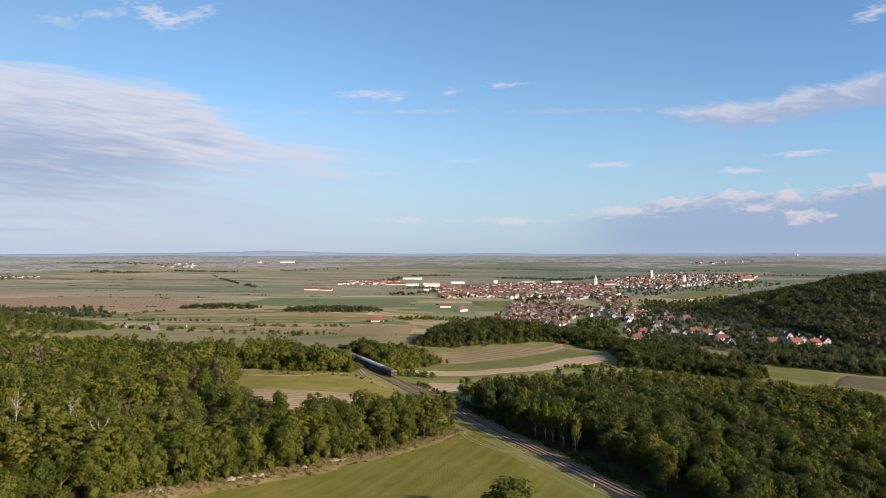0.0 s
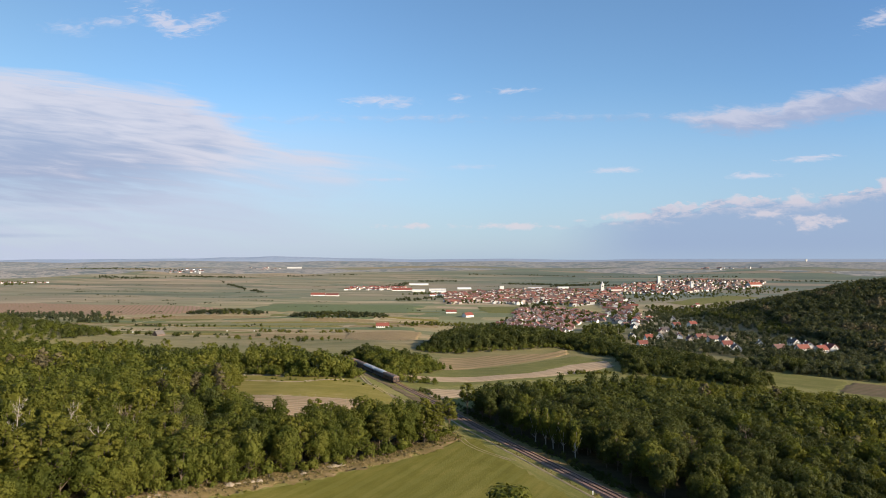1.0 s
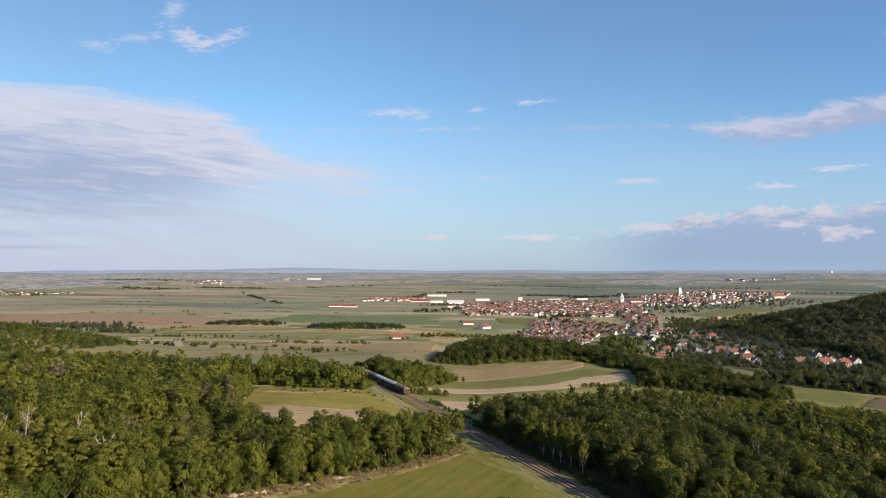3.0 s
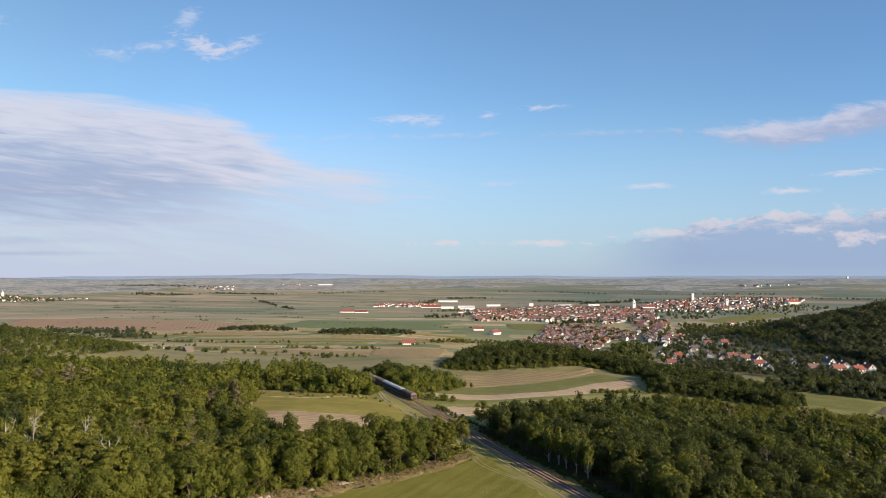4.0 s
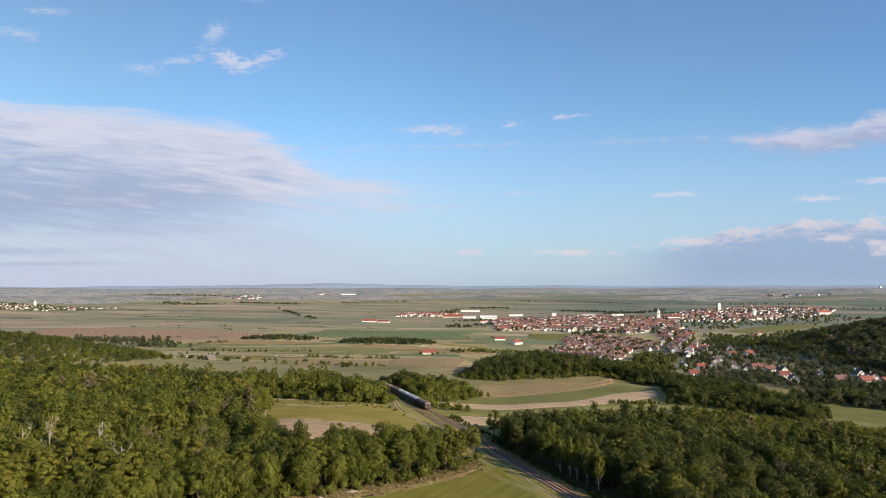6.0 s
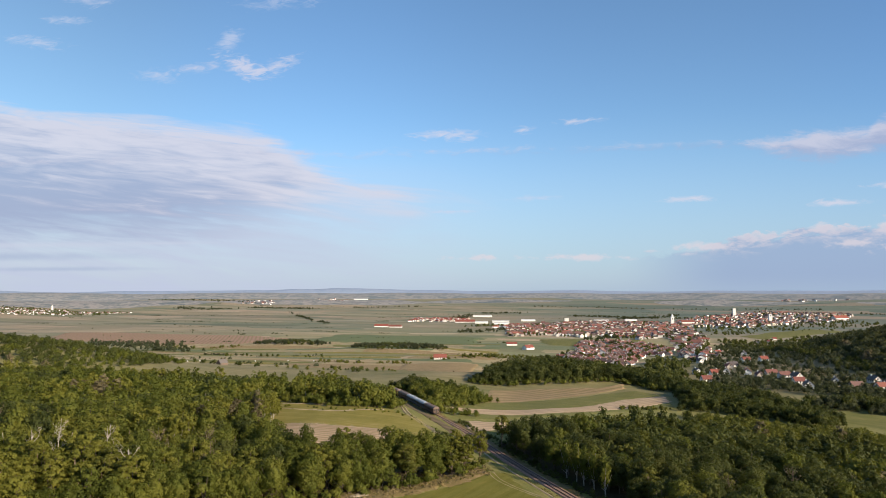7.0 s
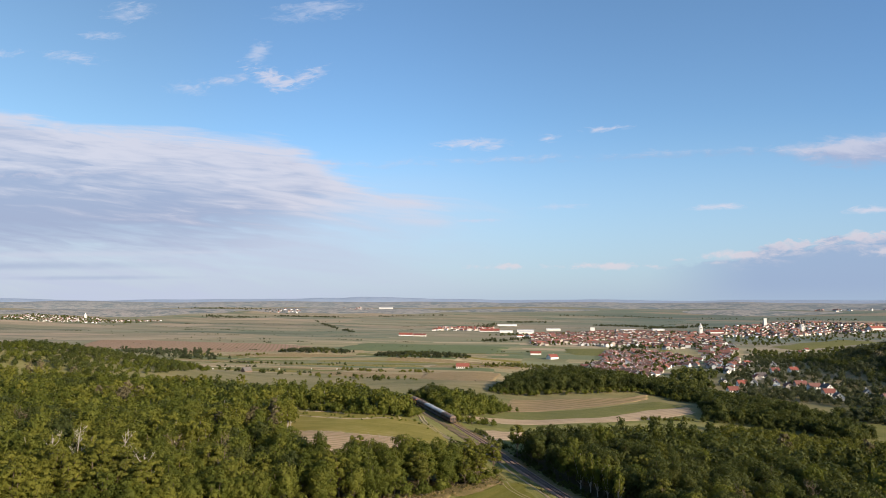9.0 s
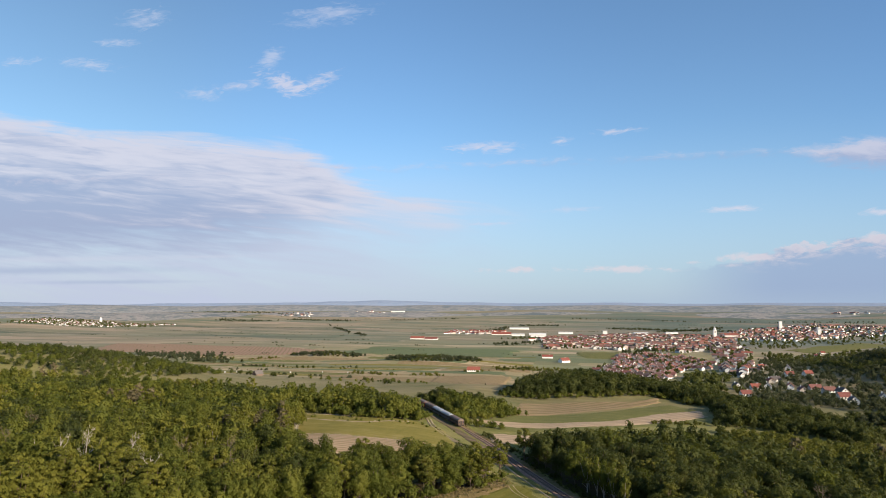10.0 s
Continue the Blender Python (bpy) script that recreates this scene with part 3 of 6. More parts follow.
# narrow terraced strips on the slope down to the plain
STRIP_LOOKS = [(CROP_TAN, "tan stubble strip field"), (GRASS_DRY, "dry straw-coloured strip field"), (GRASS_STRIP, "green grass strip field"), (SOIL_BROWN, "brown vineyard strip field"),
               (GRASS_LIT, "yellow-green fallow strip field"), (CROP_GREEN, "green crop strip field")]
strip_rng = random.Random(12)
y0 = 655.0
while y0 < 1290:
    deep = strip_rng.uniform(18, 46) * (0.7 + y0 / 1800)
    x0 = -0.62 * y0 - strip_rng.uniform(0, 60)
    while x0 < -0.03 * y0:
        x1 = min(x0 + strip_rng.uniform(90, 300), -0.01 * y0)
        look_ = strip_rng.choice(STRIP_LOOKS)
        tilt = 0.10
        if strip_rng.random() < 0.85 and x1 - x0 > 30:
            a = [(x0 + 3, y0 + deep - tilt * x0 - 40), ((x0 + x1) / 2, y0 + deep - tilt * (x0 + x1) / 2 - 38), (x1 - 3, y0 + deep - tilt * x1 - 40)]
            b = [(x0 + 3, y0 + 3 - tilt * x0 - 40), ((x0 + x1) / 2, y0 + 5 - tilt * (x0 + x1) / 2 - 40), (x1 - 3, y0 + 3 - tilt * x1 - 40)]
            patch("field_strip", a, b, look_[0], look_[1], 0.35, 24, 6, 1.2)
        x0 = x1 + 2
    y0 += deep
patch("field_town_green", [(60, 1440), (170, 1460), (300, 1440)], [(70, 1240), (160, 1225), (260, 1260)], GRASS_STRIP, "green pasture in front of the town", 0.8, 30, 10, 3)
patch("field_hillside", [(540, 1580), (700, 1800), (880, 2000)], [(570, 1470), (740, 1680), (930, 1870)], GRASS_STRIP, "green hillside pasture beyond the village", 1.0, 30, 10, 3)
patch("farm_track", [(-428, 770), (-452, 830), (-480, 930), (-506, 1040), (-500, 1090)], [(-423, 770), (-447, 829), (-474, 929), (-500, 1040), (-494, 1090)], PATH_EARTH, "pale unpaved farm track", 0.7, 50, 3, 0.5, "track")
patch("field_track_two", [(-260, 735), (-236, 790), (-200, 812), (-180, 845)], [(-254, 733), (-230, 786), (-196, 806), (-174, 843)], PATH_EARTH, "pale unpaved farm track", 0.9, 40, 3, 0.5, "track")

# ---- railway ----
RAILS = polyline([(92, 62), (75, 93), (60, 122), (45, 151), (28.5, 184), (14.5, 213), (-5, 257), (-18, 283), (-33, 311), (-47, 337), (-60, 358), (-80, 384), (-108, 410)], 500)


RAIL_Z = 0.45


def rail_frame(i, across):
    d = RAILS[min(i + 1, 499)] - RAILS[max(i - 1, 0)]
    d = d / np.hypot(*d)
    return RAILS[i] + across * np.array([d[1], -d[0]])


def sweep(name, profile, mat, parent, step=2, label=""):
    """Carry a cross-section of (across, up) points along the line."""
    idx = list(range(0, 500, step))
    v = [(*rail_frame(i, a), u + RAIL_Z) for i in idx for a, u in profile]
    k = len(profile)
    f = [(s * k + j, s * k + (j + 1) % k, (s + 1) * k + (j + 1) % k, (s + 1) * k + j) for s in range(len(idx) - 1) for j in range(k)]
    return mesh(name, v, np.array(f)[:, ::-1], mat, parent, label)


def build_railway():
    track = tagged(empty("railway_track", Matrix.Identity(4)), "single railway track on brownish ballast", "railway", kind="structure")
    sweep("ballast_bed", [(-3.4, -1.6), (-1.7, -0.05), (1.7, -0.05), (3.4, -1.6)], BALLAST, track)
    for a in (-0.7535, 0.7535):
        sweep("rail", [(a - 0.075, 0.0), (a - 0.036, 0.02), (a - 0.036, 0.17), (a + 0.036, 0.17), (a + 0.036, 0.02), (a + 0.075, 0.0)], STEEL, track)
    d = np.concatenate([[0], np.cumsum(np.hypot(*np.diff(RAILS, axis=0).T))])
    v, f = [], []
    for k, s in enumerate(np.arange(1, d[-1] - 1, 0.65)):
        c = np.array([np.interp(s, d, RAILS[:, 0]), np.interp(s, d, RAILS[:, 1])])
        e = np.array([np.interp(s + 0.5, d, RAILS[:, 0]), np.interp(s + 0.5, d, RAILS[:, 1])])
        w = (e - c) / np.hypot(*(e - c))
        n = np.array([w[1], -w[0]])
        for zz in (RAIL_Z - 0.15, RAIL_Z + 0.01):
            for p, q in ((-1, -1), (1, -1), (1, 1), (-1, 1)):
                v.append((*(c + n * 1.25 * p + w * 0.13 * q), zz))
        b = 8 * k
        f += [(b + 4, b + 5, b + 6, b + 7), (b, b + 1, b + 5, b + 4), (b + 1, b + 2, b + 6, b + 5), (b + 2, b + 3, b + 7, b + 6), (b + 3, b, b + 4, b + 7)]
    mesh("sleepers", v, f, SLEEPER, track)["kind"] = "stuff"


build_railway()
west = [tuple(rail_frame(i, -4.2)) for i in range(40, 330, 12)]
west2 = [tuple(rail_frame(i, -5.1)) for i in range(40, 330, 12)]
patch("track_path", west, west2, PATH_EARTH, "pale worn path along the railway", 0.16, 120, 4, 0.1, "path")
# brown earth strip, its dark tone also painting the train's shadow
patch("track_side_earth", [tuple(rail_frame(i, -2.4)) for i in range(230, 420, 12)], [tuple(rail_frame(i, -7.2)) for i in range(230, 420, 12)], SOIL_DARK, "brown bare earth beside the railway, darkened for the train's shadow", 0.22, 90, 8, 0.4, "verge")
# dark strip painting the wood's shadow between the line and the trees
patch("wood_floor_east", [tuple(rail_frame(i, 5.0)) for i in range(70, 256, 13)], [tuple(rail_frame(i, 34.0)) for i in range(70, 256, 13)], SHADED_LITTER, "dark ground beside the railway, standing in for the wood's shadow", 0.12, 70, 10, 0.8, "woodland floor")
east = [tuple(rail_frame(i, 2.2)) for i in range(40, 330, 12)]
east2 = [tuple(rail_frame(i, 4.6)) for i in range(40, 330, 12)]
patch("track_verge", east, east2, DIRT, "dry grass verge along the railway", 0.14, 120, 4, 0.3, "verge")


# ---- trees ----
CUBE_BALL_V = np.array([(i, j, k) for i in (-1, 0, 1) for j in (-1, 0, 1) for k in (-1, 0, 1) if (i, j, k) != (0, 0, 0)], float)
CUBE_BALL_V /= np.linalg.norm(CUBE_BALL_V, axis=1)[:, None]


def ball_faces():
    """Twenty-four quads of a ball made from a cube."""
    ids = {}
    n = 0
    for i in (-1, 0, 1):
        for j in (-1, 0, 1):
            for k in (-1, 0, 1):
                if (i, j, k) != (0, 0, 0):
                    ids[i, j, k] = n
                    n += 1
    out = []
    for axis in range(3):
        for side in (-1, 1):
            for a in (-1, 0):
                for b in (-1, 0):
                    q = []
                    for da, db in ((0, 0), (1, 0), (1, 1), (0, 1)):
                        c = [a + da, b + db]
                        c.insert(axis, side)
                        q.append(ids[tuple(c)])
                    out.append(q if (side > 0) == (axis != 1) else q[::-1])
    return np.array(out)


def halved(quads):
    """Quads as pairs of triangles."""
    q = np.asarray(quads)
    return np.concatenate([q[:, (0, 1, 2)], q[:, (0, 2, 3)]])


BALL_F = halved(ball_faces())
CUBE_V = np.array([(i, j, k) for i in (-1, 1) for j in (-1, 1) for k in (-1, 1)], float) * 0.62
CUBE_F = np.array([(0, 1, 3, 2), (4, 6, 7, 5), (0, 4, 5, 1), (2, 3, 7, 6), (0, 2, 6, 4), (1, 5, 7, 3)])
CUBE_F = halved(CUBE_F)


def tube(points, radii, sides=5):
    """A tapered limb along points."""
    p = np.array(points, float)
    v, f = [], []
    for i, (c, r) in enumerate(zip(p, radii)):
        d = p[min(i + 1, len(p) - 1)] - p[max(i - 1, 0)]
        d /= np.linalg.norm(d)
        a = np.cross(d, (0.31, 0.87, 0.38))
        a /= np.linalg.norm(a)
        b = np.cross(d, a)
        for k in range(sides):
            w = 2 * math.pi * k / sides
            v.append(c + r * (a * math.cos(w) + b * math.sin(w)))
        if i:
            o = (i - 1) * sides
            f += [(o + k, o + (k + 1) % sides, o + sides + (k + 1) % sides, o + sides + k) for k in range(sides)]
    return np.array(v), np.array(f)


def join(pieces):
    vs, fs, n = [], [], 0
    for v, f in pieces:
        vs.append(v)
        fs.append(f + n)
        n += len(v)
    return np.concatenate(vs), np.concatenate(fs)


def leaf_cloud(rng, centres, radii, n, size, squash=1.0):
    """Folded leaf sprays over the outside of a crown's lobes."""
    c, r = np.array(centres), np.array(radii)
    k = rng.choice(len(c), n, p=r**2 / np.sum(r**2))
    d = rng.normal(size=(n, 3))
    d[:, 2] = d[:, 2] * 0.9 + 0.30
    d /= np.linalg.norm(d, axis=1)[:, None]
    p = c[k] + d * (r[k] * rng.uniform(0.62, 1.22, n))[:, None] * np.array([1, 1, squash])
    hub = p - np.array([0, 0, c[:, 2].mean()])
    hub /= np.linalg.norm(hub, axis=1)[:, None] + 0.01
    nrm = d * 0.75 + hub * 0.55 + rng.normal(0, 0.30, (n, 3))
    nrm /= np.linalg.norm(nrm, axis=1)[:, None]
    a = np.cross(nrm, rng.normal(size=(n, 3)))
    a /= np.linalg.norm(a, axis=1)[:, None]
    b = np.cross(nrm, a)
    s = (size * rng.uniform(0.55, 1.35, n))[:, None]
    v = np.stack([p + a * s * 1.1, p - a * s * 0.7 + b * s * 0.8, p - a * s * 0.7 - b * s * 0.8 + nrm * s * 0.2], 1).reshape(-1, 3)
    return v, np.arange(3 * n).reshape(n, 3)


# height, greatest half-width, foot of the crown, lobes, least and greatest lobe
FORMS = {"round": (11.2, 3.9, 2.2, 32, (0.85, 1.6)), "tall": (12.6, 2.8, 2.4, 30, (0.75, 1.35)), "open": (11.8, 3.5, 4.4, 22, (0.7, 1.35)),
         "broad": (9.8, 4.3, 0.8, 34, (0.9, 1.7)), "pine": (12.0, 2.4, 6.0, 15, (0.6, 1.15)), "bush": (4.0, 1.9, 0.5, 9, (0.55, 1.0))}


def tree_shape(kind, seed, leaves, size, lobes=None, core=True):
    """Trunk with limbs, and crown, of a tree about 12 m high with its foot at the origin."""
    rng = np.random.RandomState(seed)
    h, spread, low, n, rad = FORMS[kind]
    layered = kind in ("open", "pine")
    grow = 1.0
    if lobes:
        grow = min(1.75, (n / lobes) ** 0.40)
        n = lobes
    cs, rs = [], []
    for i in range(n):
        t = (i + rng.uniform(0.2, 0.8)) / n
        r = rng.uniform(*rad) * grow * (1.08 - 0.3 * t)
        z = low + r * 0.5 + (h - low - r * 1.2) * t
        w = max(0.25, spread * math.sqrt(max(0.02, 1 - (1.55 * t - 0.60) ** 2)) - 0.35 * r)
        a = 2.4 * i + rng.uniform(-0.6, 0.6)
        out = rng.uniform(0.55, 1.05)
        cs.append((w * math.cos(a) * out, w * math.sin(a) * out, z))
        rs.append(r)
    bits = [leaf_cloud(rng, cs, rs, leaves, size, 0.5 if layered else 0.85)]
    if core:
        # shaded inside of the crown
        mid = (low + h) / 2
        if layered:
            for c, r in zip(cs[::2], rs[::2]):
                turn = np.array(Euler(rng.uniform(0, 3, 3)).to_matrix())
                bits.append(((CUBE_V @ turn.T) * r * (0.5, 0.5, 0.3) + c, CUBE_F))
        else:
            v = CUBE_BALL_V * rng.uniform(0.72, 1.05, (len(CUBE_BALL_V), 1)) * (spread * 0.58, spread * 0.58, (h - low) * 0.33) + (0, 0, mid - 0.3)
            bits.append((v, BALL_F))
    crown = join(bits)
    lean = rng.uniform(-0.4, 0.4, 2)
    top = low + 0.45 * (h - low)
    wood = [tube([(0, 0, -0.8), (lean[0] * 0.3, lean[1] * 0.3, low * 0.6), (lean[0], lean[1], top)], [0.24, 0.19, 0.10])]
    for c in cs[:: 3 if leaves > 1200 else 7]:
        z0 = low * rng.uniform(0.65, 1.0)
        k = z0 / top
        wood.append(tube([(lean[0] * k, lean[1] * k, z0), ((lean[0] * k + c[0]) * 0.55, (lean[1] * k + c[1]) * 0.55, (z0 + c[2]) * 0.5 + 0.2), c], [0.11, 0.08, 0.04], 4))
    return join(wood), crown


def inside(poly, x, y):
    p = np.array(poly, float)
    hit = np.zeros(len(x), bool)
    for (x0, y0), (x1, y1) in zip(p, np.roll(p, -1, 0)):
        if y0 != y1:
            hit ^= ((y0 > y) != (y1 > y)) & (x < (x1 - x0) * (y - y0) / (y1 - y0) + x0)
    return hit


def sow(poly, gap, seed, keep=1.0):
    """Uneven points inside an outline."""
    rng = np.random.RandomState(seed)
    p = np.array(poly, float)
    x, y = np.meshgrid(np.arange(p[:, 0].min(), p[:, 0].max(), gap), np.arange(p[:, 1].min(), p[:, 1].max(), gap * 0.87))
    x = x + (np.arange(x.shape[0])[:, None] % 2) * gap / 2
    x, y = x.ravel() + rng.normal(0, gap * 0.24, x.size), y.ravel() + rng.normal(0, gap * 0.24, x.size)
    ok = inside(poly, x, y) & (rng.rand(len(x)) < keep)
    return np.stack([x[ok], y[ok]], 1)


def stooped(pts, poly, least=0.5, deep=11.0):
    """Points with a third number: trees near the outline stay smaller."""
    p = np.array(poly, float)
    far = np.full(len(pts), 1e9)
    for a, b in zip(p, np.roll(p, -1, 0)):
        t = np.clip(((pts - a) @ (b - a)) / ((b - a) @ (b - a)), 0, 1)
        far = np.minimum(far, np.hypot(*(pts - a - t[:, None] * (b - a)).T))
    return np.column_stack([pts, least + (1 - least) * smooth(0, deep, far)])


def plant(name, shapes, pts, scale, mats, parent, seed, trunk=True):
    """Join many trees into one mesh of crowns and one of trunks."""
    if not len(pts):
        return
    rng = np.random.RandomState(seed)
    which = rng.randint(len(shapes), size=len(pts))
    s = rng.uniform(*scale, len(pts))
    if pts.shape[1] == 3:
        s = s * pts[:, 2]
    a = rng.uniform(0, 6.28, len(pts))
    z = height(pts[:, 0], pts[:, 1]) - 0.2
    for bit, mat, label in ((1, mats[0], "crowns"), (0, mats[1], "trunks")):
        if bit == 0 and not trunk:
            continue
        vs, fs, n = [], [], 0
        for k, shape in enumerate(shapes):
            m = which == k
            v, f = shape[bit]
            c, d, q = np.cos(a[m]) * s[m], np.sin(a[m]) * s[m], s[m]
            V = np.stack([c[:, None] * v[:, 0] - d[:, None] * v[:, 1] + pts[m, 0, None], d[:, None] * v[:, 0] + c[:, None] * v[:, 1] + pts[m, 1, None],
                          q[:, None] * rng.uniform(0.88, 1.18, (len(q), 1)) * v[:, 2] + z[m, None]], -1)
            F = f[None] + (n + np.arange(m.sum()) * len(v))[:, None, None]
            vs.append(V.reshape(-1, 3))
            fs.append(F.reshape(-1, f.shape[1]))
            n += m.sum() * len(v)
        mesh(name + "_" + label, np.concatenate(vs), np.concatenate(fs), mat, parent)["kind"] = "stuff"


NEAR = {k: [tree_shape(k, s, n, z) for s in (1, 2, 3)] for k, n, z in (("round", 2900, 0.24), ("tall", 2500, 0.23), ("open", 1900, 0.25))}
MID = {k: [tree_shape(k, s + 20, n, z, 18) for s in (1, 2, 3, 4)] for k, n, z in (("round", 1300, 0.31), ("tall", 1150, 0.30), ("open", 900, 0.31), ("pine", 520, 0.31))}
DISTANT = {k: [tree_shape("broad" if k == "round" else k, s + 90, n, z, 12) for s in (1, 2, 3, 4)] for k, n, z in (("round", 340, 0.60), ("tall", 320, 0.56), ("open", 280, 0.56), ("pine", 200, 0.52))}
FAR = [tree_shape("broad", s + 40, 160, 0.80, 8) for s in (1, 2, 3, 4)]
SPECK = [tree_shape("broad", s + 45, 40, 1.9, 4, False) for s in (1, 2, 3, 4)]
BLADES = [tree_shape("bush", s + 66, 46, 0.50, 5, False) for s in (1, 2, 3)]
BUSH = [tree_shape("bush", s + 60, 170, 0.30, 5) for s in (1, 2, 3)]

WOOD_WEST = [(-100, 96), *FRONT, (4, 212), (0, 216), (-10, 213), (-21, 204.5), (-32, 198.5), (-48, 193),
             (-60, 197), (-72, 207), (-74, 226), (-81, 250), (-98, 272), (-112, 300), (-90, 299), (-72, 292), (-52, 294), (-44, 300), (-47, 309), (-58, 328), (-74, 350), (-92, 358), (-130, 345), (-180, 360), (-255, 370),
             (-340, 352), (-130, 96)]
WOOD_EAST = [(67, 122), (53, 160), (36.8, 190), (22, 215), (6.5, 241), (19, 255), (38, 266), (60, 283), (92, 300), (132, 290), (205, 262), (95, 100), (80, 100)]
NEAR_WEST = [(-112, 90), (-106, 156), (-66, 178), (-22, 206), (6, 216), (8, 204), (-30, 160), (-70, 90)]
NEAR_EAST = [(56, 110), (4, 240), (34, 254), (70, 205), (118, 150), (110, 90)]


def mixture(pts, shares, seed):
    """Split points into species by wide patches and by chance."""
    rng = np.random.RandomState(seed)
    f = 0.5 + 0.25 * np.sin(pts[:, 0] / 17 + 1.1 * np.sin(pts[:, 1] / 23)) + 0.25 * np.sin(pts[:, 1] / 14 + seed)
    f = np.clip(0.62 * f + 0.38 * rng.rand(len(pts)), 0, 0.999)
    f = np.argsort(np.argsort(f)) / max(1, len(f))
    edges = np.cumsum([0, *shares])
    return [pts[(f >= lo) & (f < hi)] for lo, hi in zip(edges[:-1], edges[1:])]


def specimen_trees(pts, kinds, seed, group, size=(0.72, 1.05)):
    """Trees of their own: the first of each form is built, the others are copies of it."""
    rng = np.random.RandomState(seed)
    protos = {}
    for x, y in pts:
        kind, mat, label = kinds[rng.choice(len(kinds), p=[k[3] for k in kinds])][:3]
        shape = rng.randint(3)
        s = rng.uniform(*size)
        m = Matrix.LocRotScale((x, y, float(height(x, y)) - 0.15), Euler((0, 0, rng.uniform(0, 6.28))), (s, s, s * rng.uniform(0.9, 1.12)))
        key = (kind, mat.name, shape)
        if key not in protos:
            ob = empty("tree", Matrix.Identity(4))
            trunk, crown = NEAR[kind][shape]
            mesh("trunk", *trunk, BARK, ob)
            mesh("crown", *crown, mat, ob)
            tagged(ob, label, "tree", group)
            ob.matrix_basis = m
            protos[key] = ob
        else:
            src = protos[key]
            made = copy_thing(src, Matrix.Identity(4))
            made.matrix_basis = m


def wood(name, label, groups, seed):
    ob = tagged(empty(name, Matrix.Identity(4)), label, "wood", kind="stuff")
    for k, (tag, shapes, pts, scale, mats) in enumerate(groups):
        plant(tag, shapes, pts, scale, mats, ob, seed + k, trunk=shapes is not FAR and shapes is not SPECK and shapes is not BLADES)


pts_w = sow(WOOD_WEST, 6.0, 5)
pts_n = sow(WOOD_WEST, 5.1, 55)
pts_w = np.concatenate([pts_w[~inside(NEAR_WEST, pts_w[:, 0], pts_w[:, 1])], pts_n[inside(NEAR_WEST, pts_n[:, 0], pts_n[:, 1])]])
pts_w = pts_w[(np.hypot(pts_w[:, 0], pts_w[:, 1]) < 300) | (np.arange(len(pts_w)) % 6 > 0)]
near_w = inside(NEAR_WEST, pts_w[:, 0], pts_w[:, 1])
FRONT_WEST = polyline(FRONT, 120)
near_pts = pts_w[near_w]
first = np.min(np.hypot(near_pts[:, None, 0] - FRONT_WEST[None, :, 0], near_pts[:, None, 1] - FRONT_WEST[None, :, 1]), 1) < 5.5
tip = near_pts[:, 0] > -9
specimen_trees(near_pts[first & ~tip], [("open", LEAF_GREEN, "open-crowned green tree with bare stem at the wood's edge", 0.22), ("round", LEAF_GREEN, "broadleaf tree with green crown at the wood's edge", 0.6),
                                        ("open", LEAF_OLIVE, "thin olive-green tree with bare stem at the wood's edge", 0.18)], 33, "trees of the west wood", (0.82, 1.08))
specimen_trees(near_pts[tip], [("open", LEAF_YELLOW, "yellow-green open-crowned tree at the wood's tip", 0.6), ("tall", LEAF_OLIVE, "slender olive-green tree at the wood's tip", 0.4)], 34, "trees of the west wood", (0.66, 0.9))
sunny = ~first & ~tip & (near_pts[:, 0] < -70) & (near_pts[:, 1] < 150)
specimen_trees(near_pts[sunny], [("open", LEAF_YELLOW, "yellow-green open-crowned tree at the wood's edge", 0.8), ("open", LEAF_OLIVE, "thin olive-green tree with bare stem at the wood's edge", 0.2)], 35, "trees of the west wood", (1.0, 1.3))
specimen_trees(near_pts[~first & ~tip & ~sunny], [("round", LEAF_GREEN, "broadleaf tree with green crown at the wood's edge", 0.5), ("tall", LEAF_GREEN, "slender green tree at the wood's edge", 0.2),
                               ("open", LEAF_YELLOW, "yellow-green open-crowned tree at the wood's edge", 0.2), ("round", LEAF_DARK, "dark green oak at the wood's edge", 0.07), ("round", LEAF_FRESH, "bright fresh-green young tree at the wood's edge", 0.03)], 31, "trees of the west wood", (0.88, 1.18))
rest = pts_w[~near_w]
rest = np.column_stack([rest, 1.0 + 0.24 * smooth(-75, -120, rest[:, 0]) * (1 - smooth(170, 250, rest[:, 1]))])
back = np.hypot(rest[:, 0], rest[:, 1]) > 262
for tag, shapes, pts, seed in (("wood_west", MID, rest[~back], 4), ("wood_west_back", DISTANT, rest[back], 7)):
    a, b, c, d, e = mixture(pts, (0.16, 0.42, 0.2, 0.19, 0.03), seed)
    wood(tag, "mixed deciduous wood in spring green", [("dark", shapes["round"], a, (0.74, 1.05), (LEAF_DARK, BARK)), ("green", shapes["round"], b, (0.74, 1.08), (LEAF_GREEN, BARK)),
         ("slender", shapes["tall"], c, (0.68, 0.95), (LEAF_GREEN, BARK)), ("yellow", shapes["open"], d, (0.75, 1.02), (LEAF_YELLOW, BARK_PALE)), ("dry", shapes["pine"], e, (0.8, 1.1), (LEAF_DRY, BARK))], 46 + seed)
pts_e = sow(WOOD_EAST, 6.0, 8)
near_e = inside(NEAR_EAST, pts_e[:, 0], pts_e[:, 1])
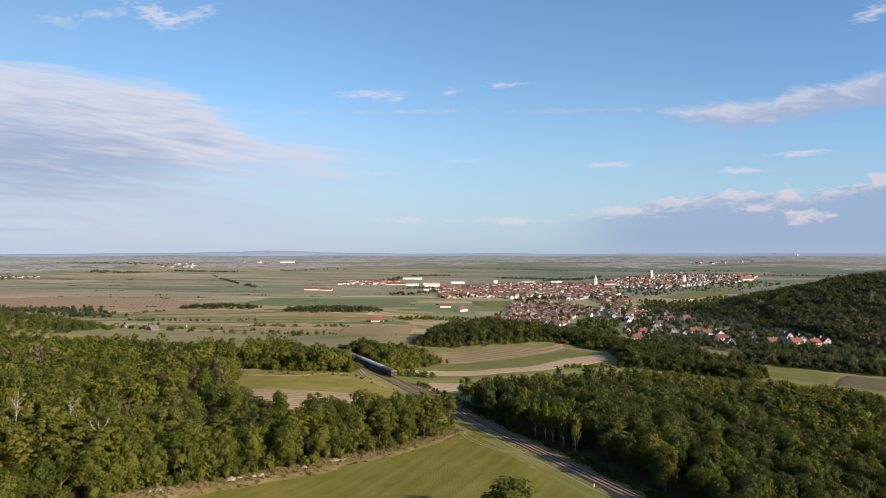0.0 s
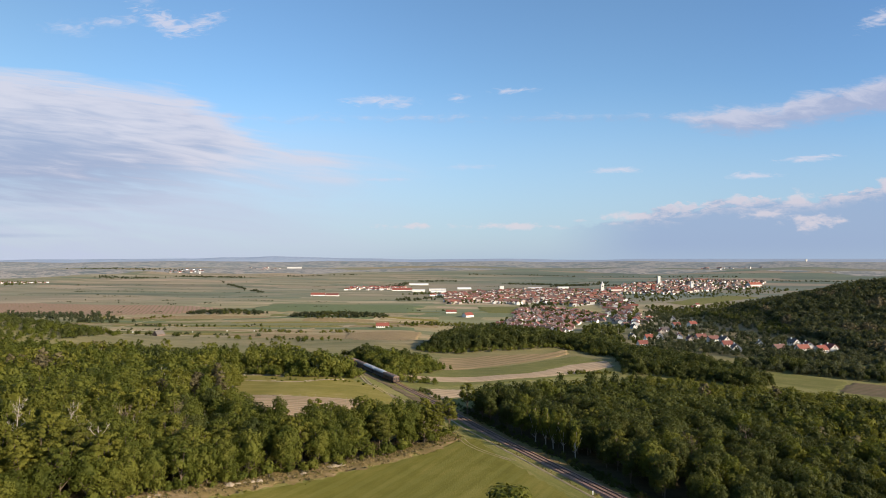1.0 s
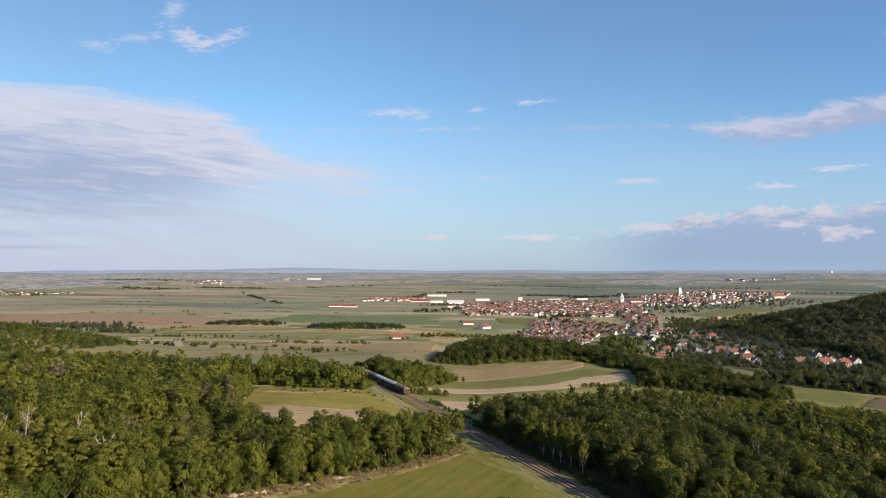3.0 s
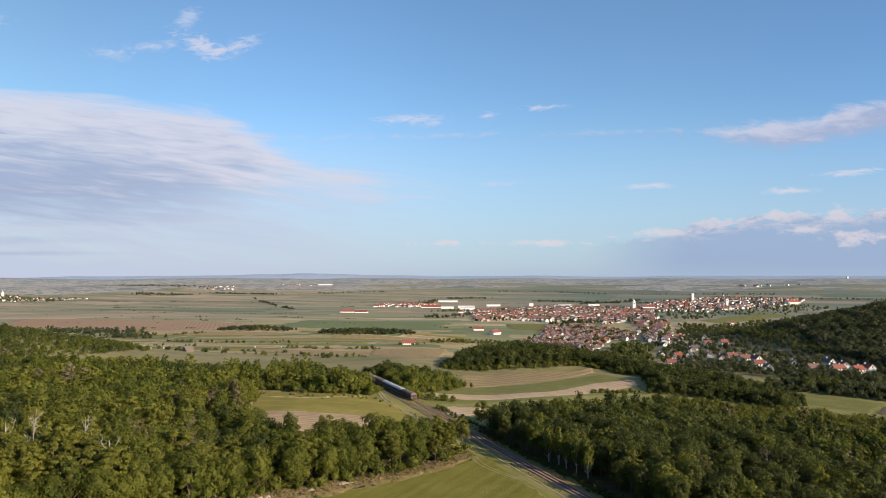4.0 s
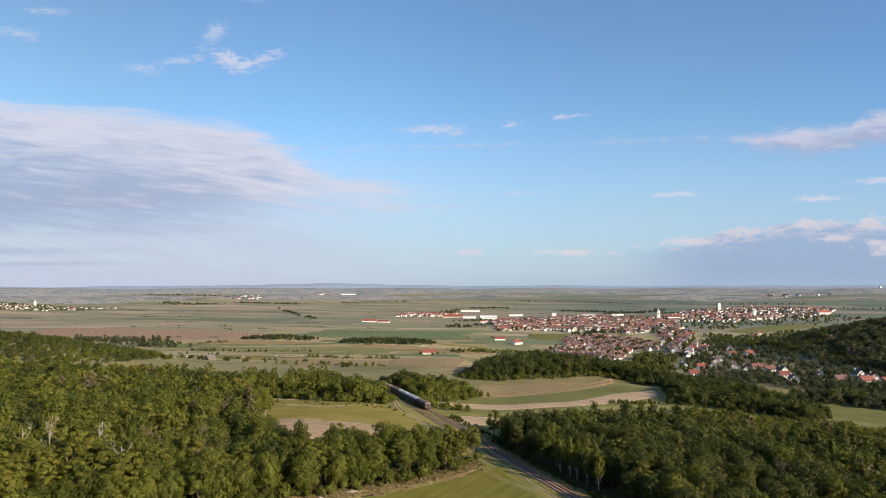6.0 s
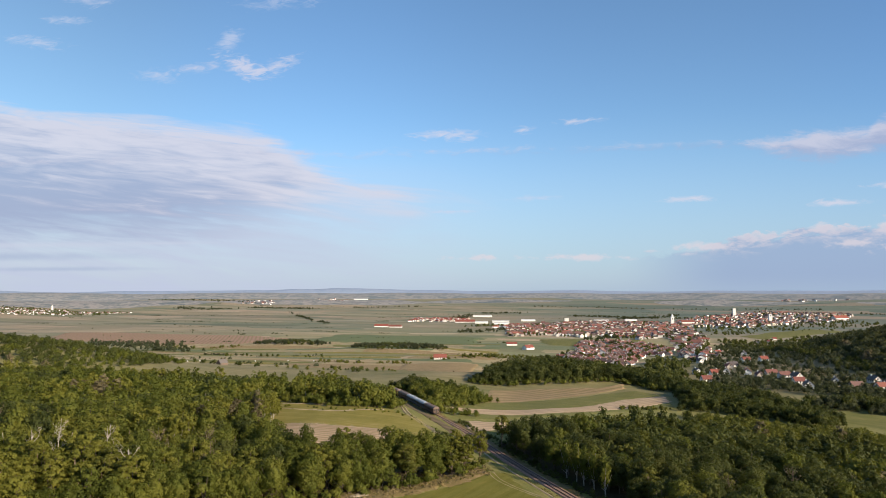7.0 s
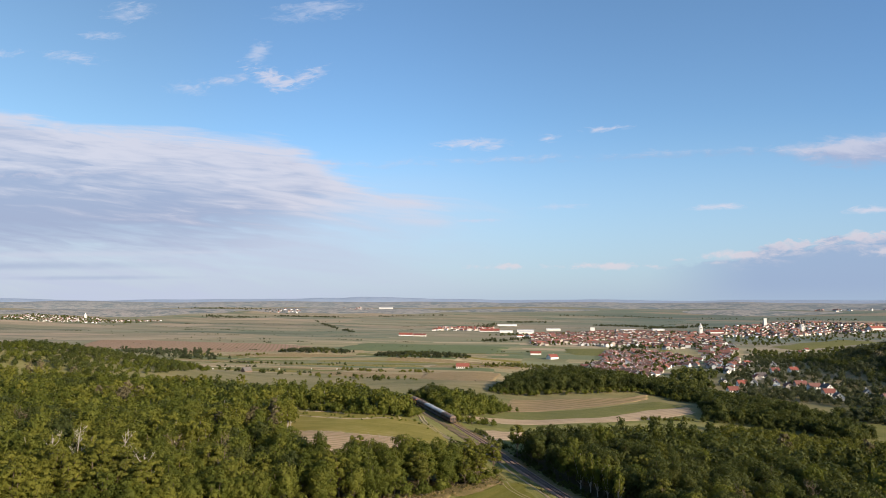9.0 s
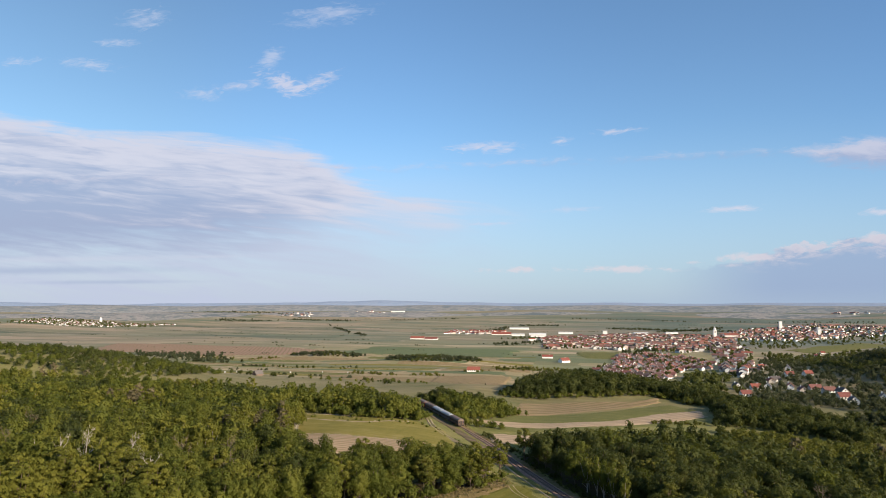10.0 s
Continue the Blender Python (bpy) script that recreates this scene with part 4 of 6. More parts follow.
specimen_trees(pts_e[near_e], [("round", LEAF_DARK, "dark green oak beside the railway", 0.56), ("round", LEAF_GREEN, "broadleaf tree beside the railway", 0.14), ("open", LEAF_OLIVE, "thin olive-green tree beside the railway", 0.08),
                               ("tall", LEAF_DARK, "slender dark green tree beside the railway", 0.22)], 32, "trees of the east wood")
rest = pts_e[~near_e]
back = np.hypot(rest[:, 0], rest[:, 1]) > 240
for tag, shapes, pts, seed in (("wood_east", MID, rest[~back], 3), ("wood_east_back", DISTANT, rest[back], 6)):
    a, b, c, d, e, k = mixture(pts, (0.52, 0.14, 0.18, 0.05, 0.09, 0.02), seed)
    wood(tag, "dark mixed oak wood", [("dark", shapes["round"], a, (0.76, 1.06), (LEAF_DARK, BARK)), ("green", shapes["round"], b, (0.76, 1.04), (LEAF_GREEN, BARK)),
         ("slender", shapes["tall"], c, (0.75, 1.0), (LEAF_DARK, BARK)), ("yellow", shapes["open"], d, (0.7, 0.95), (LEAF_YELLOW, BARK)),
         ("olive", shapes["round"], e, (0.7, 0.98), (LEAF_OLIVE, BARK)), ("dry", shapes["open"], k, (0.75, 1.0), (LEAF_DRY, BARK_PALE))], 57 + seed)

# groves and hedges
GROVE_RAIL = [(-41, 342), (-29, 320), (-20, 332), (-8, 372), (-1, 390), (-16, 395), (-40, 400), (-68, 397), (-53, 367)]
GROVE_HILL = [(-24, 512), (-10, 508), (18, 518), (57, 526), (98, 540), (130, 505), (160, 560), (150, 606), (100, 612), (40, 608), (-10, 580)]
WOOD_VILLAGE = [(116, 506), (130, 496), (121, 442), (117, 424), (113, 402), (138, 398), (161, 380), (182, 358), (203, 385), (194, 430), (184, 470), (166, 520), (150, 590), (120, 560)]
SCRUB_RIDGE = [(96, 290), (105, 335), (106, 384), (146, 380), (176, 352), (190, 352), (200, 336), (208, 316), (210, 298), (222, 288), (205, 258), (140, 268)]
HEDGE_VALLEY = [(198, 428), (228, 406), (253, 387), (290, 360), (310, 380), (280, 410), (240, 440), (205, 455)]
HILL_EAST = [(322, 560), (314, 470), (318, 425), (340, 410), (390, 440), (480, 570), (610, 740), (650, 800), (520, 880), (470, 950), (405, 900), (378, 790), (346, 660)]
for name, poly, gap, seed, mat, size in (("grove_by_railway", GROVE_RAIL, 5.4, 11, LEAF_GREEN, (0.72, 1.08)), ("grove_on_knoll", GROVE_HILL, 5.9, 12, LEAF_DARK, (0.85, 1.22)),
                                         ("wood_by_village", WOOD_VILLAGE, 6.0, 13, LEAF_DARK, (0.6, 1.0)), ("valley_hedge", HEDGE_VALLEY, 5.2, 14, LEAF_HILL, (0.6, 0.95)),
                                         ("scrub_ridge", SCRUB_RIDGE, 6.0, 16, LEAF_OLIVE, (0.42, 0.7))):
    pts = stooped(sow(poly, gap, seed), poly)
    a, b = mixture(pts, (0.6, 0.4), seed)
    wood(name, "dense grove of broadleaf trees among fields", [("main", DISTANT["round"], a, size, (mat, BARK)), ("other", DISTANT["round"], b, size, (LEAF_YELLOW if mat is LEAF_OLIVE else LEAF_DARK, BARK))], 100 + seed)
hem = np.concatenate([polyline([(-24, 508), (-10, 504), (18, 513), (57, 521), (98, 535), (128, 502)], 70), polyline([(-29, 319), (-19, 331), (-7, 371), (0, 389)], 36)])
hem = hem + np.random.RandomState(4).normal(0, 1.6, hem.shape)
wood("grove_undergrowth", "bushes along the foot of the groves", [("green", BUSH, hem, (0.6, 1.4), (LEAF_GREEN, BARK))], 168)
pts = sow(HILL_EAST, 8.2, 15)
a, b, c = mixture(pts, (0.55, 0.35, 0.10), 6)
wood("wood_on_hill", "dark wooded hill above the village", [("dark", FAR, a, (0.8, 1.25), (LEAF_HILL, BARK)), ("green", FAR, b, (0.75, 1.15), (LEAF_HILL, BARK)), ("dry", FAR, c, (0.8, 1.1), (LEAF_DRY, BARK))], 130)
flank = sow([(306, 590), (326, 570), (348, 660), (380, 790), (408, 905), (470, 955), (440, 985), (378, 930), (340, 830), (316, 700)], 8.6, 17)
a, b = mixture(flank, (0.6, 0.4), 7)
wood("wood_on_flank", "dark broadleaf trees on the hill's foot", [("dark", FAR, a, (0.55, 0.95), (LEAF_HILL, BARK)), ("green", FAR, b, (0.5, 0.9), (LEAF_DARK, BARK))], 133)
# scrub and hedgerows on the slope to the plain
copses = [sow([(-262, 1040), (-212, 1018), (-150, 1024), (-104, 1036), (-96, 1062), (-140, 1092), (-230, 1094), (-270, 1070)], 6.6, 22, 0.92),
          sow([(-478, 1140), (-420, 1122), (-340, 1124), (-330, 1150), (-380, 1176), (-450, 1182), (-486, 1165)], 6.6, 23, 0.86)]
copses = np.concatenate(copses)
copses = copses + np.random.RandomState(6).normal(0, 2.5, copses.shape)
a, b = mixture(copses, (0.55, 0.45), 5)
wood("copses", "dense dark copses on low hummocks", [("dark", FAR, a, (0.34, 0.80), (LEAF_HILL, BARK)), ("green", FAR, b, (0.30, 0.72), (LEAF_DARK, BARK))], 145)
thicket = [sow([(-104, 842), (-74, 838), (-60, 862), (-104, 872)], 8, 34, 0.7), sow([(-58, 868), (0, 872), (46, 892), (40, 925), (-20, 912), (-60, 890)], 8.5, 35, 0.6), sow([(-152, 742), (-112, 750), (-112, 772), (-150, 766)], 6, 36, 0.8),
           sow([(-232, 745), (-168, 725), (-166, 744), (-226, 768)], 7, 37, 0.75), sow([(-96, 960), (10, 975), (30, 1010), (-70, 1000)], 10, 38, 0.5), sow([(-545, 1080), (-500, 1085), (-480, 1130), (-540, 1120)], 8, 39, 0.6)]
wood("thickets", "olive thickets of low bushes on the slope", [("olive", FAR, np.concatenate(thicket), (0.2, 0.5), (LEAF_OLIVE, BARK))], 146)
knoll = sow([(-470, 385), (-300, 400), (-270, 450), (-280, 540), (-380, 600), (-520, 560)], 7.2, 21, 0.86)
a, b = mixture(knoll, (0.6, 0.4), 8)
wood("scrub_on_west_hill", "dense scrub and low trees on a hill", [("dark", FAR, a, (0.34, 0.72), (LEAF_DARK, BARK)), ("green", FAR, b, (0.3, 0.66), (LEAF_GREEN, BARK))], 143)
scrub = [sow([(-640, 1085), (-560, 1070), (-560, 1100), (-640, 1120)], 9, 24),
         sow([(-60, 860), (40, 880), (30, 900), (-60, 890)], 8, 25), sow([(-170, 600), (-100, 590), (-95, 610), (-170, 625)], 8, 26, 0.6),
         sow([(-330, 640), (-200, 600), (-120, 560), (-120, 568), (-200, 612), (-330, 655)], 7, 28, 0.5), sow([(-450, 900), (-200, 860), (-200, 870), (-450, 912)], 8, 29, 0.5),
         sow([(0, 620), (60, 1000), (70, 1000), (12, 620)], 8, 30, 0.35), sow([(-620, 700), (-420, 680), (-420, 700), (-620, 730)], 8, 33, 0.8)]
pts = np.concatenate(scrub)
a, b = mixture(pts, (0.55, 0.45), 9)
wood("hedgerows", "hedges and scrub along field edges", [("dark", FAR, a, (0.12, 0.58), (LEAF_DARK, BARK)), ("green", FAR, b, (0.14, 0.54), (LEAF_GREEN, BARK))], 140)
rng = np.random.RandomState(77)


def straggle(x0, y0, x1, y1, n):
    """An uneven hedge line: clumps with gaps between them."""
    clumps = rng.rand(max(2, n // 6))
    t = np.clip(rng.choice(clumps, n) + rng.normal(0, 0.025, n), 0, 1)
    return np.stack([x0 + (x1 - x0) * t, y0 + (y1 - y0) * t], 1) + rng.normal(0, 5, (n, 2))


lone = np.stack([rng.uniform(-1500, 500, 90), rng.uniform(900, 2600, 90)], 1)
lone = lone[np.hypot(lone[:, 0] - 400, lone[:, 1] - 1700) > 500]
rows = [straggle(x0, y0, x1, y1, n) for x0, y0, x1, y1, n in (
    (-1500, 2250, -700, 2120, 70), (-1000, 1600, -560, 1560, 34), (-600, 2620, 300, 2560, 80), (-1800, 2750, -700, 2680, 90), (500, 2900, 1500, 3250, 70), (-200, 1720, -20, 1700, 18),
    (-1300, 3300, 600, 3250, 110), (-2300, 3450, -900, 3550, 90), (300, 3500, 2200, 3420, 110), (-700, 1250, -420, 1220, 26), (-420, 1420, -200, 1400, 20), (-720, 980, -520, 1010, 22), (-500, 930, -200, 905, 34), (-440, 800, -180, 760, 26), (-330, 700, -180, 655, 20), (-900, 1700, -300, 1640, 46), (-1100, 1880, -500, 1860, 40), (-260, 1330, 60, 1300, 24), (-1900, 2450, -600, 2250, 60), (-1700, 2050, -900, 1950, 40), (-500, 2300, -300, 2480, 18), (-1300, 2900, 300, 2850, 70), (200, 3100, 1500, 3000, 70), (-2600, 3300, -1400, 3250, 60), (-700, 1500, -520, 1700, 16))]
wood("field_trees", "scattered trees and hedgerow bushes on the plain", [("all", SPECK, np.concatenate([lone, *rows]), (0.14, 0.40), (LEAF_HILL, BARK))], 150)

def ruffle(pts, far):
    """Uneven edges: points strewn from their places, some of them further than others."""
    return pts + rng.normal(0, far, pts.shape) * rng.rand(len(pts), 1) ** 2 * 1.8


BELTS = [([(-1780, 3150), (-1470, 3150), (-1500, 3215), (-1800, 3240)], 20, 0.8), ([(-1410, 3250), (-1060, 3250), (-1090, 3340), (-1450, 3360)], 22, 0.7), ([(240, 2780), (600, 2690), (620, 2715), (400, 2850), (250, 2830)], 20, 0.85),
         ([(640, 2650), (745, 2625), (750, 2670), (650, 2690)], 18, 0.9), ([(-150, 3040), (46, 3060), (40, 3090), (-150, 3075)], 18, 0.9), ([(-240, 2590), (-190, 2600), (-180, 2880), (-205, 2880)], 20, 0.7),
         ([(100, 3500), (700, 3450), (700, 3475), (100, 3520)], 24, 0.8), ([(800, 3380), (1500, 3250), (1500, 3275), (800, 3400)], 24, 0.7), ([(1500, 2960), (2100, 2900), (2150, 2960), (1540, 3010)], 26, 0.6),
         ([(-150, 1655), (-60, 1670), (10, 1850), (-40, 1850), (-160, 1690)], 15, 0.7), ([(200, 1400), (320, 1640), (260, 1640), (170, 1430)], 15, 0.8), ([(-870, 1220), (-640, 1180), (-530, 1000), (-560, 985), (-760, 1090)], 12, 0.55),
         ([(-2700, 3000), (-2350, 3060), (-2360, 3110), (-2720, 3060)], 24, 0.7), ([(-900, 3420), (-500, 3500), (-510, 3540), (-900, 3470)], 24, 0.6),
         ([(-2100, 3560), (-1800, 3640), (-1480, 3560), (-1500, 3680), (-1850, 3760), (-2120, 3660)], 30, 0.55), ([(430, 2560), (760, 2860), (730, 2900), (420, 2620)], 22, 0.8)]
wood("tree_belts", "dark belts of trees and copses on the plain", [("belt", SPECK, np.concatenate([ruffle(sow(p, gap * (0.62 if gap > 16 else 1.0), 300 + k, keep), gap * 0.9) for k, (p, gap, keep) in enumerate(BELTS)] + [straggle(-1080, 2960, -640, 2120, 70)]), (0.4, 0.92), (LEAF_HILL, BARK))], 152)
# undergrowth at the wood's edges
edge = np.concatenate([polyline(FRONT, 60) + rng.normal(0, 1.5, (60, 2)),
                       polyline([(-108, 297), (-90, 295), (-72, 288.5), (-52, 290.5), (-42, 297), (-46, 308)], 80) + rng.normal(0, 1.5, (80, 2)),
                       polyline([(-24, 300), (-14, 303), (-4, 304)], 14) + rng.normal(0, 1.2, (14, 2))])
wood("undergrowth", "low bushes along the edges of the woods", [("bush", BUSH, edge, (0.5, 1.3), (LEAF_GREEN, BARK))], 160)
# undergrowth in dark leaves, which also paints the wood's shadow strip
hem = np.array([rail_frame(i, 3.6 + 4.6 * rng.rand() ** 0.8) for i in rng.randint(105, 300, 300)])
wood("railway_undergrowth", "brambles and low bushes, dark for the shade between railway and wood", [("dark", BUSH, hem, (0.14, 0.5), (LEAF_DARK, BARK))], 165)
strip = polyline([(76, 391), (92, 398), (106, 405)], 34) + rng.normal(0, 1.3, (34, 2))
wood("field_scrub", "scrubby bushes between two fields", [("mixed", BUSH, strip, (0.25, 0.8), (LEAF_OLIVE, BARK))], 167)

# lone oak on the meadow
oak = tagged(empty("tree", Matrix.LocRotScale((14.8, 133.0, -0.1), None, (1.72, 1.72, 0.94))), "lone round green tree standing on the meadow", "tree")
shape = tree_shape("round", 9, 2600, 0.30)
mesh("trunk", *shape[0], BARK, oak)
mesh("crown", *shape[1], LEAF_GREEN, oak)


# ---- houses ----
def house_shape(L, W, h, rise):
    """Walls with gables, and a pitched roof of two slabs; the ridge runs along x."""
    l, w = L / 2, W / 2
    v = [(sx * l, y, z) for sx in (-1, 1) for y, z in ((-w, -1.5), (0, -1.5), (w, -1.5), (-w, h), (0, h + rise), (w, h))]
    f = [(0, 3, 4, 1), (1, 4, 5, 2), (7, 10, 9, 6), (8, 11, 10, 7), (6, 9, 3, 0), (2, 5, 11, 8)]
    rv, rf = [], []
    for s in (-1, 1):
        o = len(rv)
        e = 0.45
        k = rise / w
        a, b = (s * (w + e), h - k * e), (0, h + rise)
        for sx in (-1, 1):
            for (y, z), up in ((a, 0.05), (b, 0.05), (b, 0.33), (a, 0.33)):
                rv.append((sx * (l + e), y, z + up))
        q = [(0, 1, 2, 3), (7, 6, 5, 4), (0, 4, 5, 1), (1, 5, 6, 2), (2, 6, 7, 3), (3, 7, 4, 0)]
        rf += [tuple(o + i for i in (t if s > 0 else t[::-1])) for t in q]
    return (np.array(v, float), np.array(f)), (np.array(rv, float), np.array(rf))


def plaster(name, cols):
    mat, g = material(name)
    p = g.place()
    r = g.math("ADD", g.math("MULTIPLY", g.island(), 0.5), g.math("MULTIPLY", g.add("ObjectInfo").outputs["Random"], 0.5))
    base = g.ramp(r, [((i + 0.0) / len(cols), c) for i, c in enumerate(cols)], True)
    n = g.noise(p, 0.5, 5.0, 0.6)
    finish(g, g.mix(0.25, base, g.ramp(n, [(0.3, (0.35, 0.34, 0.32)), (0.7, (0.62, 0.6, 0.58))]), "OVERLAY"), 0.9, n, 0.03)
    return mat


def tiled(name, cols):
    mat, g = material(name)
    p = g.place()
    r = g.math("FRACT", g.math("ADD", g.island(), g.add("ObjectInfo").outputs["Random"]))
    base = g.ramp(r, [(i / len(cols), c) for i, c in enumerate(cols)], True)
    n = g.noise(p, 0.7, 6.0, 0.65)
    finish(g, g.mix(0.5, base, g.ramp(n, [(0.3, (0.30, 0.28, 0.28)), (0.7, (0.66, 0.64, 0.62))]), "OVERLAY"), 0.85, n, 0.06)
    return mat


PLASTER = plaster("plaster", [(0.66, 0.675, 0.69), (0.50, 0.47, 0.42), (0.68, 0.695, 0.71), (0.36, 0.34, 0.32), (0.62, 0.635, 0.65), (0.55, 0.55, 0.55), (0.46, 0.41, 0.37), (0.64, 0.655, 0.67)])
TILES = tiled("roof_tiles", [(0.160, 0.074, 0.066), (0.122, 0.068, 0.062), (0.175, 0.080, 0.068), (0.096, 0.072, 0.070), (0.145, 0.074, 0.066), (0.200, 0.080, 0.064), (0.088, 0.080, 0.084), (0.132, 0.080, 0.074)])
TILES_RED = tiled("red_roof_tiles", [(0.185, 0.062, 0.050), (0.150, 0.058, 0.050), (0.205, 0.070, 0.054)])
ROOF_DARK = plain("weathered_grey_roof", (0.11, 0.10, 0.095), 0.85)
SHEET = plain("pale_sheet_roof", (0.50, 0.51, 0.53), 0.5, vary=0.12, scale=0.1)

SIZES = [(11, 8.5, 3.6, 3.4), (14, 9, 3.4, 3.6), (18, 8, 3.2, 3.2), (10, 9.5, 5.6, 3.0), (22, 8.5, 3.6, 3.4), (12, 10, 4.6, 3.8)]


def build_house(size, m, label, roof=TILES, wall=PLASTER, windows=False, group="houses of the town"):
    L, W, h, rise = size
    ob = tagged(empty("house", m), label, "house", group)
    w, r = house_shape(*size)
    walls = mesh("wall", *w, wall, ob)
    mesh("roof", *r, roof, ob)
    bm = bmesh.new()
    box(bm, L * 0.18, L * 0.18 + 0.7, W * 0.1, W * 0.1 + 0.7, h + rise * 0.6, h + rise + 0.9)
    part("chimney", bm, wall, ob)
    if windows:
        for y in (-W / 2, W / 2):
            for x in np.arange(-L / 2 + 1.6, L / 2 - 1, 2.6):
                bm = bmesh.new()
                box(bm, x - 0.5, x + 0.5, y - 0.04, y + 0.04, 1.0, 2.4)
                part("window", bm, GLASS, walls)
        for s in (-1, 1):
            bm = bmesh.new()
            box(bm, s * L / 2 - 0.04, s * L / 2 + 0.04, -0.5, 0.5, h + 0.3, h + 1.5)
            part("window", bm, GLASS, walls)
    return ob


def town_points(poly, street, turn, seed, keep, depth=13.0):
    """House plots in rows along parallel streets: x, y, heading."""
    rng = np.random.RandomState(seed)
    p = np.array(poly, float)
    c, s = math.cos(radians(turn)), math.sin(radians(turn))
    q = np.stack([p[:, 0] * c + p[:, 1] * s, -p[:, 0] * s + p[:, 1] * c], 1)
    out = []
    k = 0
    for v in np.arange(q[:, 1].min(), q[:, 1].max(), street / 2):
        k += 1
        off = depth / 2 if k % 2 else -depth / 2
        u = q[:, 0].min()
        while u < q[:, 0].max():
            u += rng.uniform(13, 23)
            x, y = u * c - (v + off * 0.4) * s, u * s + (v + off * 0.4) * c
            if rng.rand() < keep:
                out.append((x + rng.normal(0, 1.5), y + rng.normal(0, 1.5), radians(turn + 90 * (rng.rand() < 0.3)) + rng.normal(0, 0.12)))
    out = np.array(out)
    return out[inside(poly, out[:, 0], out[:, 1])]


TOWN_NEAR = [(78, 1020), (96, 850), (135, 745), (195, 930), (245, 985), (300, 1225), (270, 1310), (225, 1400), (140, 1310), (118, 1090)]
TOWN_STREET = [(237, 805), (285, 900), (320, 1050), (452, 1500), (470, 1630), (390, 1630), (330, 1300), (260, 985)]
TOWN_MAIN = [(-10, 1515), (96, 1560), (165, 1520), (250, 1560), (290, 1420), (392, 1600), (470, 1650), (570, 2270), (250, 2360), (0, 2090)]
TOWN_FAR = [(470, 1650), (560, 2079), (719, 2010), (960, 2270), (1234, 2500), (1481, 2940), (1160, 3080), (760, 2730), (570, 2300)]
VILLAGE = [(264, 820), (200, 700), (192, 610), (212, 562), (224, 520), (250, 505), (262, 560), (300, 640), (340, 800)]
HOMES = ["whitewashed house with a red tiled roof", "cream village house with a brown tiled roof", "long farmhouse with a weathered red roof", "two-storey plastered house with a tiled roof",
         "long low barn house with a reddish roof", "broad plastered house with a steep tiled roof"]
protos = {}


def settle(points, seed, group):
    rng = np.random.RandomState(seed)
    for x, y, turn in points:
        k = rng.randint(6)
        m = pose(x, y, float(height(x, y)) + 0.2, 0, 0, math.degrees(turn))
        if k in protos:
            copy_thing(protos[k], m)
        else:
            L, W, h, rise = SIZES[k]
            protos[k] = build_house((L * 0.95, W * 0.95, h * 0.62, rise * 0.85), m, HOMES[k], group=group)


# village plots along two lanes: place, heading of the ridge, look
LOOKS = [(TILES_RED, "whitewashed village house with a bright red roof"), (TILES, "plastered village house with a brown tiled roof"), (ROOF_DARK, "white gabled house with a grey roof")]
UPPER_LANE = [(250, 932, 20, 1), (241, 850, 25, 1), (234, 789, 100, 2), (252, 866, 110, 1), (277, 894, 15, 1), (290, 905, 100, 1), (308, 967, 20, 0), (318, 985, 110, 1), (312, 870, 70, 1), (272, 748, 10, 0), (286, 735, 15, 0),
              (543, 1401, 10, 0), (588, 1487, 5, 0), (462, 1168, 12, 0), (513, 1383, 80, 1), (395, 930, 5, 2), (560, 1430, 100, 0)]
LOWER_LANE = [(196, 665, 95, 2), (208, 647, 5, 0), (220, 650, 70, 2), (182, 585, 10, 0), (238, 700, 90, 1), (246, 712, 10, 1), (236, 640, 75, 1), (237, 612, 85, 1), (250, 620, 5, 1), (253, 598, 8, 1), (258, 585, 100, 2),
              (246, 553, 5, 0), (241, 524, 80, 2), (269, 540, 70, 2), (270, 512, 15, 1), (296, 537, 95, 2), (284, 503, 10, 1), (296, 516, 80, 0), (291, 490, 20, 0), (303, 497, 100, 0)]
plots = {}
for x, y, turn, k in UPPER_LANE + LOWER_LANE:
    m = pose(x, y, float(height(x, y)) + 0.2, 0, 0, turn)
    if k in plots:
        copy_thing(plots[k], m)
    else:
        plots[k] = build_house(((8.6, 6.6, 2.7, 2.8), (9.6, 6.4, 2.5, 2.7), (8.8, 6.2, 2.8, 3.0))[k], m, LOOKS[k][1], LOOKS[k][0], (WHITE, PLASTER, WHITE)[k], True, "houses of the village")
settle(town_points(TOWN_NEAR, 27, 66, 42, 0.95), 2, "houses of the near town")


def joined_houses(name, label, points, seed, scale=1.0, roof=TILES, tall=1.2):
    ob = tagged(empty(name, Matrix.Identity(4)), label, "town", kind="stuff")
    rng = np.random.RandomState(seed)
    walls, roofs = [], []
    for x, y, turn in points:
        L, W, h, rise = SIZES[rng.randint(6)]
        k = scale * rng.uniform(0.85, 1.3)
        w, r = house_shape(L * k, W * k, h * k * tall, rise * k * 0.85)
        c, s = math.cos(turn), math.sin(turn)
        z = float(height(x, y)) + 0.3
        for (v, f), bag in ((w, walls), (r, roofs)):
            bag.append((np.stack([v[:, 0] * c - v[:, 1] * s + x, v[:, 0] * s + v[:, 1] * c + y, v[:, 2] + z], 1), f))
    mesh("walls", *join(walls), PLASTER, ob)
    mesh("roofs", *join(roofs), roof, ob)


joined_houses("town_street", "houses lining the main street", town_points(TOWN_STREET, 34, 72, 43, 0.85), 3, 0.8, tall=1.25)
joined_houses("town_main", "dense town of pale houses with red roofs", town_points(TOWN_MAIN, 36, 8, 44, 0.75), 4, 0.8, tall=1.5)
